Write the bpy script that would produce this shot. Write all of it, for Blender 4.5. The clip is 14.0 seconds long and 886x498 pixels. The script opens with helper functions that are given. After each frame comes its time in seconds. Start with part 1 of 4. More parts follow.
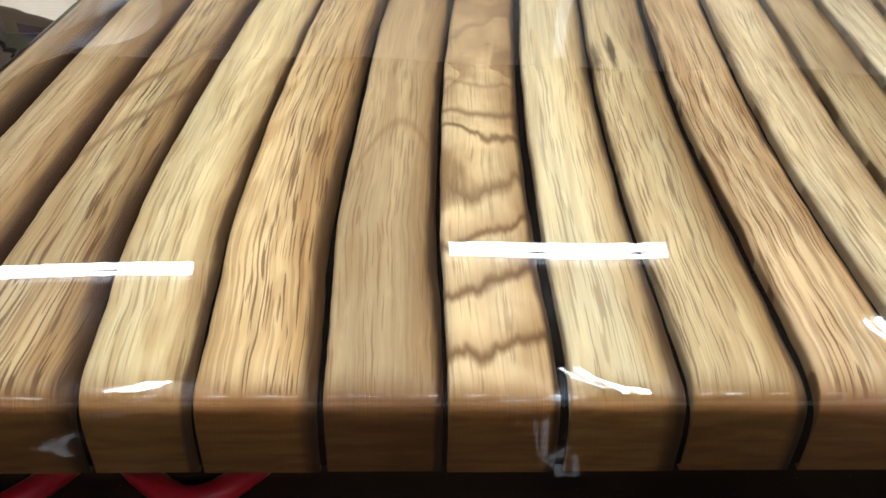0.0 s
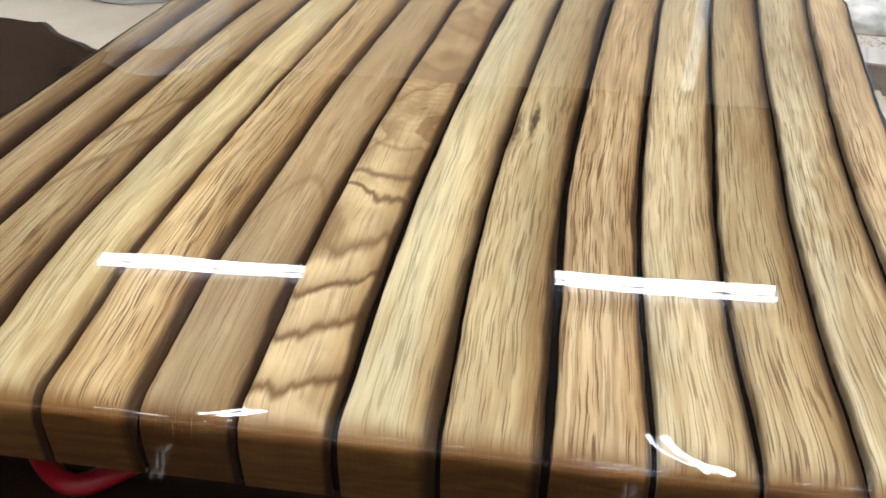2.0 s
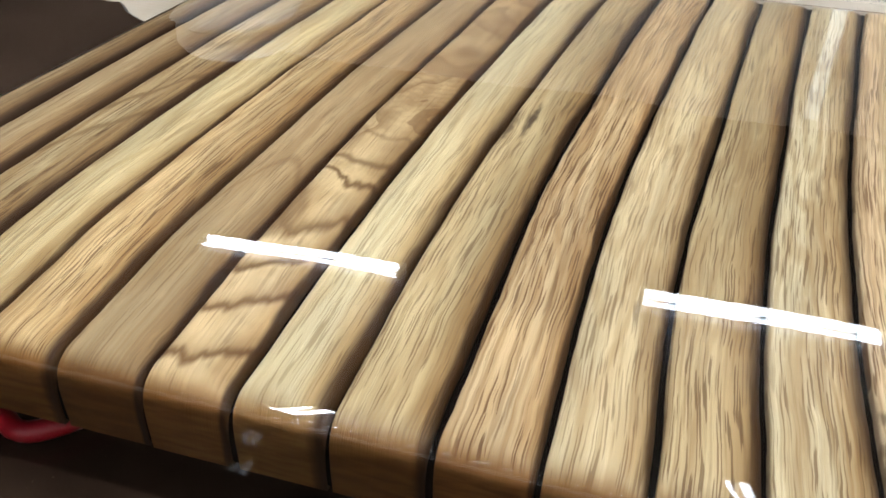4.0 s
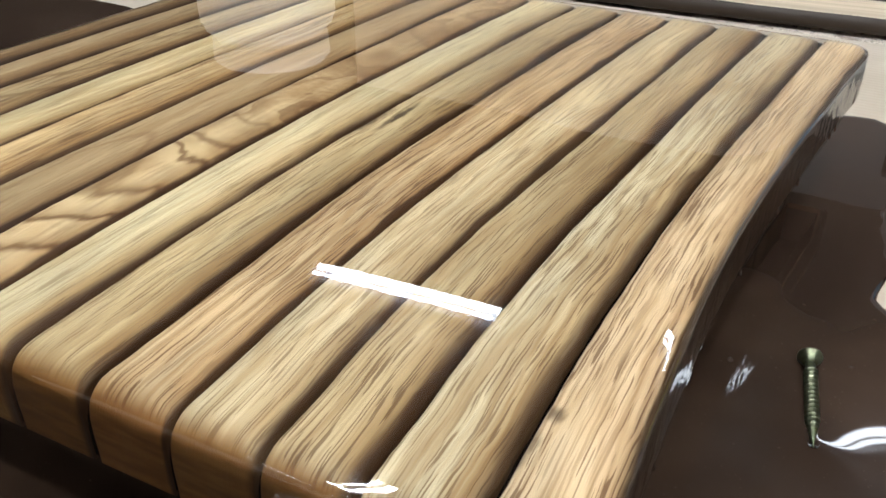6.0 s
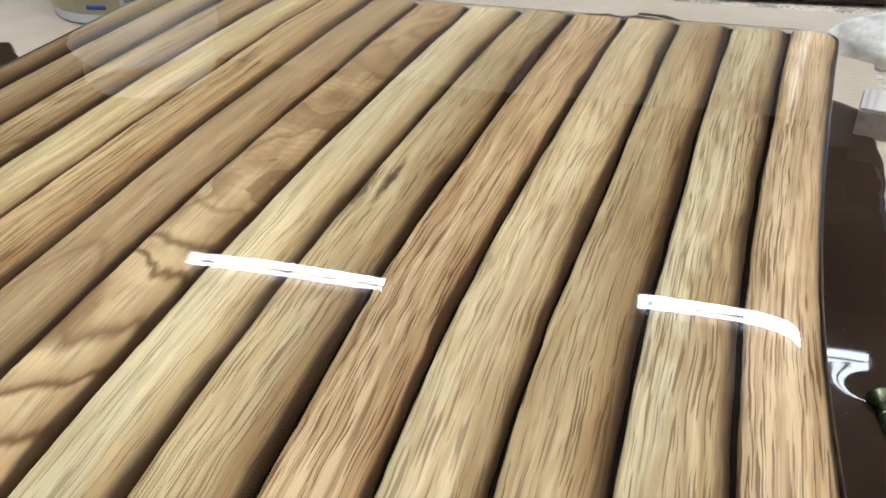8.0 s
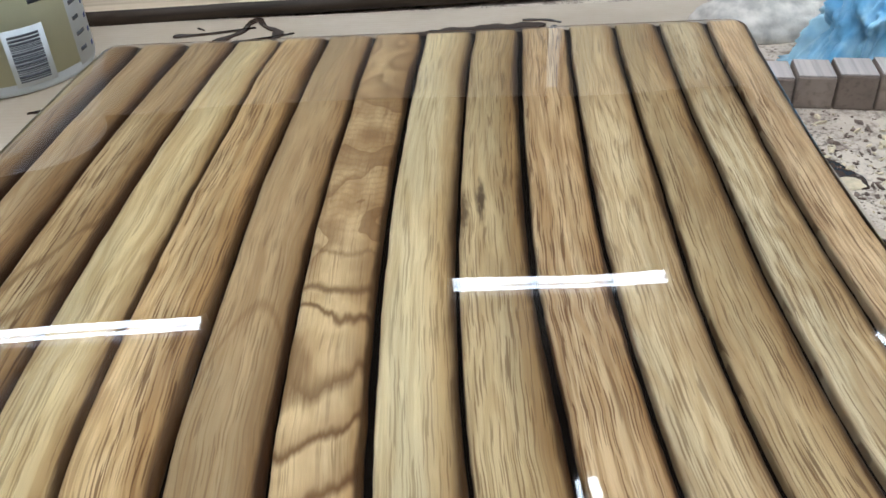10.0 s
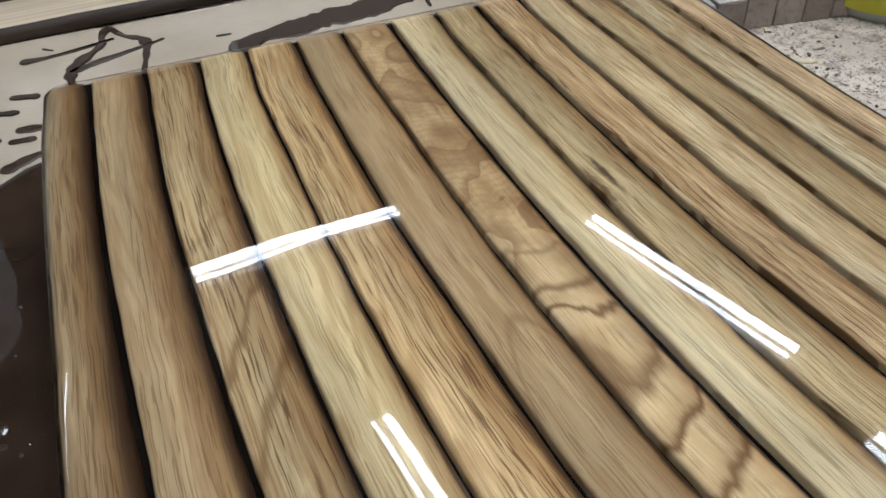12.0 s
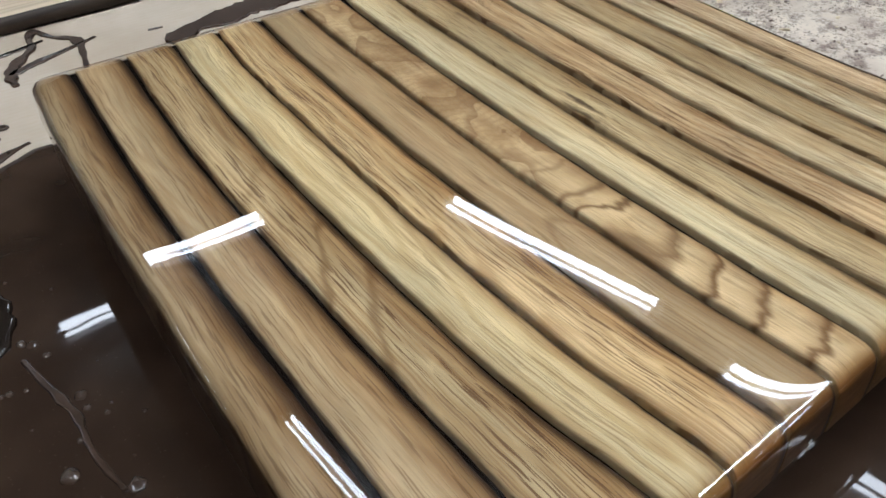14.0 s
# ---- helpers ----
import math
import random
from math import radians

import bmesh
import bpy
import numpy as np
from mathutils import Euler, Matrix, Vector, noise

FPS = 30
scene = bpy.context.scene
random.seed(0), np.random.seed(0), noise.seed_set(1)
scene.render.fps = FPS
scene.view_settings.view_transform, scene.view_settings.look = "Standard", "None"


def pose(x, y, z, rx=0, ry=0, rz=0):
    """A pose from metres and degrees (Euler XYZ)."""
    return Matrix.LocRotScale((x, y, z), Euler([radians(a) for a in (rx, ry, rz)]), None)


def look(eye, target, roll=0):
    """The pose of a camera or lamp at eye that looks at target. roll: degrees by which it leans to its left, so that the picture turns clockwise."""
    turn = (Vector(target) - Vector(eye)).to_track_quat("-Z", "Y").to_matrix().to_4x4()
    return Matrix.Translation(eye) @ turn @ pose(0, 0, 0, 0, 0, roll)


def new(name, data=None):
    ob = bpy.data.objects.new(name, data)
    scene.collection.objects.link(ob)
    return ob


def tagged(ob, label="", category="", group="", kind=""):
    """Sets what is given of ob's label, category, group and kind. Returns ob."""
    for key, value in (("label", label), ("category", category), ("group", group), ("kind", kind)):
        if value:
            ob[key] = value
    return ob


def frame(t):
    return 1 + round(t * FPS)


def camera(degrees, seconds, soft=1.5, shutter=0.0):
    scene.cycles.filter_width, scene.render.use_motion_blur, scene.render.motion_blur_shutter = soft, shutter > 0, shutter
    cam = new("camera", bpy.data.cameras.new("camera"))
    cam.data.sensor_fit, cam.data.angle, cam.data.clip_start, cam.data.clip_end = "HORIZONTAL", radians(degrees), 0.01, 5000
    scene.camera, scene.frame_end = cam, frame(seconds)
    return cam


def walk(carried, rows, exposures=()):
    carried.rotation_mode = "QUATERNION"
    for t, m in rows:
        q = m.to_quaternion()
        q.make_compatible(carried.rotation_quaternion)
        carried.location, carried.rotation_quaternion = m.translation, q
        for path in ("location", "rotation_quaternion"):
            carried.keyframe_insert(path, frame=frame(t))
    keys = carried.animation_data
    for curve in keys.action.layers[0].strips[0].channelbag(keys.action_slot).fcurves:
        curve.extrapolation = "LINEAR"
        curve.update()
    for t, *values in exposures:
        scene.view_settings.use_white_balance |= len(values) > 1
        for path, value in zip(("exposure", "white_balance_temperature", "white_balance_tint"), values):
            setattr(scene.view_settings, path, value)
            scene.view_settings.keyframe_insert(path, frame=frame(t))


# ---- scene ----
cam = camera(54.70, 14.0, 1.6)
TUBE, FILL_TUBE, LAMP_Z = 7.0, 25.0, 2.067
# Unseen fill: placed out of the coat's reflections and brighter than the mirrored battens.
FILL_LAMPS = [(0.72, 0.42, 0.93, 92), (-0.62, 0.72, 0.93, 92), (0.05, -0.50, 1.20, 2), (1.50, 0.05, 1.20, 2)]
EXPOSURES = [(0, 1.95, 6500, 10), (2.2, 1.82, 6500, 10), (5, 1.78, 6480, 10), (6.5, 1.86, 6450, 10), (7.2, 1.80, 6450, 10), (9.5, 1.44, 6270, 10), (10.5, 1.31, 6270, 10), (11.2, 1.24, 6290, 11), (12.5, 1.39, 6290, 11), (14, 1.48, 6290, 11)]
# First five show mirrored; the other six are unseen, added for fill and glints.
LAMPS = [(-1.30, 2.535, 0.90, 4.5), (0.63, 2.76, 0.90, 2.8), (1.915, 1.855, 1.01, 102), (0.64, 1.24, 0.93, 96), (2.05, 0.51, 0.93, 97), (2.1, -0.9, 0.93, 92), (0.7, -1.55, 0.93, 92), (-0.9, -1.3, 0.93, 92), (0.7, -2.9, 0.93, 92), (2.1, -2.3, 0.93, 92), (-0.9, -2.7, 0.93, 92)]
ROWS = [
    (0, 0.1736, -0.1441, 0.2171, 0.46, -36.74, 1.47),
    (0.5, 0.1942, -0.1418, 0.2208, 2.23, -36.45, 0.52),
    (1, 0.2229, -0.1450, 0.2300, 3.94, -36.04, 0.10),
    (1.5, 0.2467, -0.1477, 0.2318, 7.35, -35.18, -0.30),
    (2, 0.2670, -0.1586, 0.2512, 10.96, -35.60, -0.05),
    (2.2, 0.2673, -0.1531, 0.2492, 11.39, -35.19, -1.08),
    (4.3, 0.3459, -0.1404, 0.2414, 21.97, -34.81, -0.11),
    (4.5, 0.3650, -0.1320, 0.2384, 23.66, -34.38, -0.41),
    (5, 0.4067, -0.1186, 0.2262, 26.14, -33.66, -0.66),
    (5.5, 0.4278, -0.1095, 0.2211, 28.09, -32.94, -0.67),
    (6, 0.4413, -0.1016, 0.2200, 30.28, -31.63, -0.70),
    (6.5, 0.4383, -0.0867, 0.2169, 31.84, -31.18, -0.89),
    (7, 0.4090, -0.0703, 0.2223, 30.59, -32.27, -1.14),
    (7.2, 0.3993, -0.0673, 0.2246, 29.71, -33.21, -1.73),
    (9.3, 0.2714, -0.0833, 0.2531, 3.94, -35.91, -1.97),
    (9.5, 0.2576, -0.0911, 0.2538, 4.08, -35.95, -2.36),
    (10, 0.2327, -0.1193, 0.2667, 1.74, -34.96, -3.12),
    (10.5, 0.1726, -0.1439, 0.2921, -5.48, -35.63, -0.73),
    (11, 0.1289, -0.1369, 0.3123, -11.33, -36.90, 0.69),
    (11.5, 0.0784, -0.0949, 0.3012, -16.61, -37.73, -0.53),
    (12, 0.0343, -0.0723, 0.2941, -23.93, -38.99, -1.03),
    (12.5, -0.0103, -0.0554, 0.3115, -29.43, -39.30, -0.70),
    (13, -0.0515, -0.0548, 0.3100, -33.10, -39.24, 0.14),
    (13.5, -0.0722, -0.0705, 0.3125, -35.71, -39.20, 0.51),
    (14, -0.0679, -0.0824, 0.2994, -36.83, -39.03, -0.00),
]


def gaze(x, y, z, yaw, pitch, roll):
    """A camera pose from its place, yaw to the left of +y, pitch upwards and lean."""
    a, b = radians(yaw), radians(pitch)
    ahead = Vector((-math.sin(a) * math.cos(b), math.cos(a) * math.cos(b), math.sin(b)))
    return look((x, y, z), Vector((x, y, z)) + ahead, roll)


walk(cam, [(r[0], gaze(*r[1:])) for r in ROWS], EXPOSURES)

# ---- world ----
world = bpy.data.worlds.new("workshop_dusk")
scene.world = world
world.use_nodes = True
world.node_tree.nodes["Background"].inputs[0].default_value = (0.5, 0.55, 0.6, 1)
world.node_tree.nodes["Background"].inputs[1].default_value = 0.05


# ---- materials ----
class Mat:
    """A node material with short ways to add and join nodes."""

    def __init__(self, name):
        self.m = bpy.data.materials.new(name)
        self.m.use_nodes = True
        self.t = self.m.node_tree
        self.b = self.t.nodes["Principled BSDF"]
        self.out = self.t.nodes["Material Output"]

    def put(self, sock, v):
        if isinstance(v, bpy.types.NodeSocket):
            self.t.links.new(v, sock)
        elif isinstance(v, (tuple, list)) and len(v) == 3 and sock.type == "RGBA":
            sock.default_value = (*v, 1)
        else:
            sock.default_value = v

    def node(self, kind, out=0, _in=(), operation="", use_clamp=False, uv_map="", interpolation_type="", bands_direction=""):
        n = self.t.nodes.new(kind)
        if operation:
            n.operation, n.use_clamp = operation, use_clamp
        if uv_map:
            n.uv_map = uv_map
        if interpolation_type:
            n.interpolation_type = interpolation_type
        if bands_direction:
            n.bands_direction = bands_direction
        for k, v in dict(_in).items():
            self.put(n.inputs[k], v)
        return n.outputs[out]

    def math(self, op, a, b=0.0, c=0.0, clamp=False):
        return self.node("ShaderNodeMath", 0, {0: a, 1: b, 2: c}, operation=op, use_clamp=clamp)

    def coord(self, which="Object"):
        return self.node("ShaderNodeTexCoord", {"Generated": 0, "UV": 2, "Object": 3}[which])

    def uv(self, name):
        return self.node("ShaderNodeUVMap", 0, uv_map=name)

    def scaled(self, v, scale, loc=(0, 0, 0)):
        return self.node("ShaderNodeMapping", 0, {0: v, 1: loc, 3: scale})

    def noise(self, v, scale=1.0, detail=3.0, rough=0.55, distort=0.0):
        return self.node("ShaderNodeTexNoise", 0, {"Vector": v, "Scale": scale, "Detail": detail, "Roughness": rough, "Distortion": distort})

    def span(self, v, a, b, c=0.0, d=1.0, smooth=True):
        return self.node("ShaderNodeMapRange", 0, {0: v, 1: a, 2: b, 3: c, 4: d}, interpolation_type="SMOOTHSTEP" if smooth else "LINEAR")

    def mix(self, f, a, b, how="MIX"):
        n = self.t.nodes.new("ShaderNodeMix")
        n.data_type, n.blend_type = "RGBA", how
        self.put(n.inputs[0], f), self.put(n.inputs[6], a), self.put(n.inputs[7], b)
        return n.outputs[2]

    def ramp(self, f, stops):
        n = self.t.nodes.new("ShaderNodeValToRGB")
        r = n.color_ramp
        while len(r.elements) < len(stops):
            r.elements.new(0.5)
        for e, (p, c) in zip(r.elements, stops):
            e.position, e.color = p, (*c, 1) if len(c) == 3 else c
        self.put(n.inputs[0], f)
        return n.outputs[0]

    def split(self, v):
        n = self.t.nodes.new("ShaderNodeSeparateXYZ")
        self.put(n.inputs[0], v)
        return n.outputs

    def bump(self, h, strength, dist):
        n = self.node("ShaderNodeBump", 0, {"Strength": strength, "Distance": dist, "Height": h})
        self.put(self.b.inputs["Normal"], n)
        return n

    def set(self, **kw):
        for k, v in kw.items():
            self.put(self.b.inputs[k.replace("_", " ")], v)
        return self.m


def lin(r, g, b):
    """Linear colour from display values of 0 to 255."""
    return tuple((c / 12.92 if c <= 0.04045 else ((c + 0.055) / 1.055) ** 2.4) for c in (r / 255, g / 255, b / 255))


def tint(c, k):
    return tuple(min(1.0, v * k) for v in c)


def oak(name, base, seed, pores=0.6, bands=0.5, scorch=0.8, special="", band_scale=1.0, start=0.8):
    """Oiled oak: soft growth bands, short open pores, and edges scorched on one side. UV 'grain' is in metres, 'edge' runs 0 to 1 across and along."""
    m = Mat(name)
    g = m.uv("grain")
    e = m.split(m.uv("edge"))
    along = m.split(g)[1]
    deep = (base[0] * 0.60, base[1] * 0.45, base[2] * 0.29)
    dark = (base[0] * 0.22, base[1] * 0.125, base[2] * 0.062)
    wob = m.noise(m.scaled(g, (30, 6, 1), (seed * 3.1, seed * 1.7, 0)), 1, 2)
    sway = m.noise(m.scaled(g, (14, 21, 1), (seed * 1.3, seed * 2.9, 0)), 1, 2)
    gx = m.math("ADD", m.split(g)[0], m.math("MULTIPLY", m.math("SUBTRACT", wob, 0.5), 0.008))
    gx = m.math("ADD", gx, m.math("MULTIPLY", m.math("SUBTRACT", sway, 0.5), 0.0024))
    gv = m.node("ShaderNodeCombineXYZ", 0, {0: gx, 1: along, 2: seed * 0.37})
    broad = m.noise(m.scaled(gv, (60, 6, 1), (seed, 0, 0)), 1, 2)
    ring = m.noise(m.scaled(gv, (260 * band_scale, 7, 1), (0, seed, 0)), 1, 2, 0.5)
    lane = m.noise(m.scaled(gv, (190 * band_scale, 6, 1), (seed * 4, 0, 0)), 1, 2, 0.5)
    fine = m.noise(m.scaled(gv, (1500, 45, 1), (seed, seed, 0)), 1, 2, 0.5)
    pore = m.noise(m.scaled(gv, (1650, 38, 1), (0, seed * 2, 0)), 1, 1, 0.45)
    fleck = m.noise(m.scaled(gv, (420, 75, 1), (seed, 3, 0)), 1, 2)
    mottle = m.noise(m.scaled(gv, (70, 22, 1), (seed, 8, 0)), 1, 3)
    col = m.mix(m.span(broad, 0.34, 0.66), tint(base, 0.88), tint(base, 1.15))
    col = m.mix(m.math("MULTIPLY", m.span(mottle, 0.46, 0.68), 0.34), col, (base[0] * 0.76, base[1] * 0.66, base[2] * 0.52))
    col = m.mix(m.math("MULTIPLY", m.span(ring, 0.48, 0.62), 0.10 + bands * 0.50), col, deep)
    col = m.mix(m.math("MULTIPLY", m.span(fine, 0.52, 0.66), 0.12), col, tint(base, 1.26))
    col = m.mix(m.math("MULTIPLY", m.span(fine, 0.47, 0.34), 0.13), col, deep)
    col = m.mix(m.math("MULTIPLY", m.span(fleck, 0.60, 0.72), 0.26), col, tint(base, 1.30))
    contour = m.math("SINE", m.math("MULTIPLY", m.noise(m.scaled(gv, (48, 4.2, 1), (seed * 2, seed, 0)), 1, 1, 0.4), 62.0))
    contour = m.math("ADD", contour, m.math("MULTIPLY", m.math("SUBTRACT", fine, 0.5), 1.5))
    col = m.mix(m.math("MULTIPLY", m.span(contour, 0.10, 1.0), 0.10 + 0.48 * bands), col, deep)
    line = m.noise(m.scaled(gv, (850 * band_scale, 17, 1), (seed * 2, seed, 0)), 1, 1, 0.5)
    col = m.mix(m.math("MULTIPLY", m.span(line, 0.545, 0.61), 0.03 + 0.42 * pores * pores), col, (base[0] * 0.40, base[1] * 0.27, base[2] * 0.155))
    dash = m.math("MULTIPLY", m.span(pore, 0.562, 0.602), m.span(lane, 0.38, 0.52, 0.30, 1.0))
    col = m.mix(m.math("MULTIPLY", dash, min(1.0, 0.18 + 0.68 * pores)), col, dark)
    if special == "curly":
        lean = m.math("ADD", m.span(along, 0.078, 0.119, 0.017, -0.015), m.span(along, 0.125, 0.150, 0.0, 0.013))
        q = m.math("ADD", along, m.math("MULTIPLY", lean, m.math("SUBTRACT", 1.0, e[0])))
        sag = m.math("MULTIPLY", m.math("MULTIPLY", e[0], m.math("SUBTRACT", 1.0, e[0])), -0.014)
        q = m.math("ADD", q, m.math("SUBTRACT", m.math("MULTIPLY", wob, 0.006), sag))
        q = m.math("ADD", q, m.math("MULTIPLY", m.noise(m.scaled(gv, (500, 120, 1)), 1, 2), 0.0022))
        q = m.math("ADD", q, m.math("MULTIPLY", m.math("SUBTRACT", m.noise(m.scaled(gv, (110, 26, 1), (1, 6, 0)), 1, 1), 0.5), 0.014))
        q = m.math("SUBTRACT", q, 0.0075)
        comb = m.math("MULTIPLY", m.math("SUBTRACT", m.noise(m.scaled(gv, (900, 45, 1)), 1, 1), 0.5), 0.0030)
        q = m.math("ADD", q, comb)
        lines = None
        for y0, wid, dark in ((0.0256, 0.0036, 1.0), (0.0508, 0.0036, 1.0), (0.075, 0.0032, 1.0), (0.0953, 0.0045, 0.75), (0.1213, 0.0036, 1.0), (0.141, 0.0046, 0.85), (0.165, 0.0026, 0.5)):
            d = m.span(m.math("ABSOLUTE", m.math("SUBTRACT", q, y0)), 0.0, wid * 1.25, dark, 0.0)
            lines = d if lines is None else m.math("MAXIMUM", lines, d)
        above = None
        for y0 in (0.0256, 0.0508, 0.075, 0.0953):
            d = m.math("MULTIPLY", m.span(m.math("SUBTRACT", q, y0), 0.0, 0.014, 0.50, 0.0), m.span(m.math("SUBTRACT", q, y0), -0.001, 0.0))
            above = d if above is None else m.math("MAXIMUM", above, d)
        glow = m.span(m.noise(m.scaled(gv, (60, 55, 1), (7, 3, 0)), 1, 2), 0.35, 0.65)
        col = m.mix(m.math("MULTIPLY", glow, 0.45), col, tint(base, 1.25))
        blot = m.span(m.noise(m.scaled(gv, (52, 30, 1), (2, 9, 0)), 1, 4, 0.62, 0.6), 0.36, 0.66)
        far = m.math("MULTIPLY", m.span(along, 0.13, 0.21), m.math("ADD", m.math("MULTIPLY", blot, 0.45), 0.18))
        brown = (base[0] * 0.45, base[1] * 0.32, base[2] * 0.21)
        col = m.mix(far, col, brown)
        ripple = m.math("SINE", m.math("ADD", m.math("MULTIPLY", q, 1150.0), m.math("MULTIPLY", m.noise(m.scaled(gv, (80, 40, 1), (5, 5, 0)), 1, 2), 9.0)))
        col = m.mix(m.math("MULTIPLY", m.span(ripple, 0.2, 1.0), m.span(along, 0.15, 0.22, 0.0, 0.26)), col, brown)
        col = m.mix(above, col, brown)
        flame = m.node("ShaderNodeMath", 0, {0: m.math("MULTIPLY", m.noise(m.scaled(gv, (30, 19, 1), (4, 1, 0)), 1, 2, 0.4), 5.5)}, operation="FRACT")
        flame = m.math("ADD", flame, m.math("MULTIPLY", m.math("SUBTRACT", fine, 0.5), 0.25))
        col = m.mix(m.math("MULTIPLY", m.span(flame, 0.0, 0.60, 0.60, 0.0), m.span(along, 0.125, 0.18)), col, (base[0] * 0.36, base[1] * 0.24, base[2] * 0.145))
        col = m.mix(m.math("MULTIPLY", lines, 0.9), col, (base[0] * 0.30, base[1] * 0.20, base[2] * 0.12))
    if special == "figure":
        haze = m.math("MULTIPLY", m.math("SUBTRACT", m.noise(m.scaled(gv, (160, 40, 1)), 1, 3), 0.5), 0.022)
        for y0, rise, wid, dark in ((0.152, 0.060, 0.0070, 0.78), (0.110, 0.056, 0.0085, 0.72), (0.232, 0.030, 0.006, 0.3)):
            d = m.math("SUBTRACT", m.math("ADD", along, haze), m.math("ADD", y0, m.math("MULTIPLY", e[0], rise)))
            d = m.span(m.math("ABSOLUTE", d), 0.0, wid, dark, 0.0)
            col = m.mix(d, col, (base[0] * 0.40, base[1] * 0.30, base[2] * 0.20))
    if special == "arch":
        half = m.math("SUBTRACT", e[0], 0.55)
        q = m.math("ADD", along, m.math("MULTIPLY", m.math("MULTIPLY", half, half), 0.16))
        d = m.span(m.math("ABSOLUTE", m.math("SUBTRACT", q, 0.136)), 0.0, 0.006, 1.0, 0.0)
        col = m.mix(m.math("MULTIPLY", d, 0.5), col, (base[0] * 0.55, base[1] * 0.42, base[2] * 0.30))
    for kind, cx, cy, rx, ry, dark in {"knot": [("k", 0.32, 0.2035, 0.09, 0.022, 0.9), ("k", 0.06, 0.194, 0.09, 0.020, 0.8)], "stain": [("s", 0.10, 0.050, 0.12, 0.004, 0.7), ("s", 0.04, 0.038, 0.09, 0.006, 0.6), ("s", 0.02, 0.030, 0.06, 0.006, 0.5)]}.get(special, []):
        dx = m.math("DIVIDE", m.math("SUBTRACT", e[0], cx), rx)
        dy = m.math("DIVIDE", m.math("SUBTRACT", along, cy), ry)
        r = m.math("SQRT", m.math("ADD", m.math("MULTIPLY", dx, dx), m.math("MULTIPLY", dy, dy)))
        r = m.math("ADD", r, m.math("MULTIPLY", m.math("SUBTRACT", m.noise(m.scaled(gv, (600, 140, 1)), 1, 3), 0.5), 1.4))
        col = m.mix(m.math("MULTIPLY", m.span(r, 0.2, 1.1, 1.0, 0.0), dark), col, (0.060, 0.030, 0.012))
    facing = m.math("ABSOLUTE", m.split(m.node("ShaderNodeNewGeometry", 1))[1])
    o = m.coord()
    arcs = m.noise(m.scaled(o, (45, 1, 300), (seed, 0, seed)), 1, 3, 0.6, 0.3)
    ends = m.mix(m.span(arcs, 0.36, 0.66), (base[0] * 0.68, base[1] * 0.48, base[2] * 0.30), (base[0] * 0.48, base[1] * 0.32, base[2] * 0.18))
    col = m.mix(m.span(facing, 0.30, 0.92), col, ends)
    # torch-scorched fringe along the cut edge, uneven
    ragged = m.math("ADD", e[0], m.math("MULTIPLY", m.math("SUBTRACT", m.noise(m.scaled(gv, (120, 14, 1), (0, 0, seed)), 1, 3), 0.5), 0.22))
    toast = m.math("MULTIPLY", m.span(ragged, start - 0.22, start + 0.18), scorch)
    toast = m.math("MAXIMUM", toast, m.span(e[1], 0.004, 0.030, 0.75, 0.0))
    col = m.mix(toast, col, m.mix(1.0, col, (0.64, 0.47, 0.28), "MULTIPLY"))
    burnt = m.math("MULTIPLY", m.span(ragged, start + 0.11, 0.965), min(1.0, scorch + 0.25))
    col = m.mix(burnt, col, (base[0] * 0.095, base[1] * 0.050, base[2] * 0.025))
    left = m.math("MULTIPLY", m.span(ragged, 0.06, -0.03), scorch * 0.35)
    col = m.mix(left, col, (base[0] * 0.34, base[1] * 0.20, base[2] * 0.10))
    m.bump(m.math("SUBTRACT", fine, m.math("MULTIPLY", dash, 0.8)), 0.25, 0.0006)
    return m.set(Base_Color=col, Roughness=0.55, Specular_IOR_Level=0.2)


def clear_resin():
    """Clear cured coat: a thin skin that lets light through and mirrors by Fresnel."""
    m = Mat("clear_resin")
    m.t.nodes.remove(m.b)
    n = m.node("ShaderNodeBump", 0, {"Strength": 0.055, "Distance": 0.0006, "Height": m.noise(m.coord(), 14, 1)})
    f = m.node("ShaderNodeFresnel", 0, {"IOR": 1.55, "Normal": n})
    gl = m.node("ShaderNodeBsdfGlossy", 0, {"Color": (1, 1, 1), "Roughness": 0.012, "Normal": n})
    tr = m.node("ShaderNodeBsdfTransparent", 0, {"Color": (0.996, 0.99, 0.975)})
    mx = m.node("ShaderNodeMixShader", 0, {0: f, 1: tr, 2: gl})
    m.put(m.out.inputs[0], mx)
    return m.m


def plain(name, col, rough=0.5, metal=0.0, var=0.18, scale=60.0, bump=0.1, dist=0.001, spec=0.5):
    m = Mat(name)
    n = m.noise(m.coord(), scale, 4)
    big = m.noise(m.coord(), scale / 9, 2)
    f = m.math("ADD", m.math("MULTIPLY", n, 0.6), m.math("MULTIPLY", big, 0.4))
    c = m.mix(m.span(f, 0.35, 0.65), tint(col, 1 - var), tint(col, 1 + var))
    m.bump(n, bump, dist)
    return m.set(Base_Color=c, Roughness=rough, Metallic=metal, Specular_IOR_Level=spec)


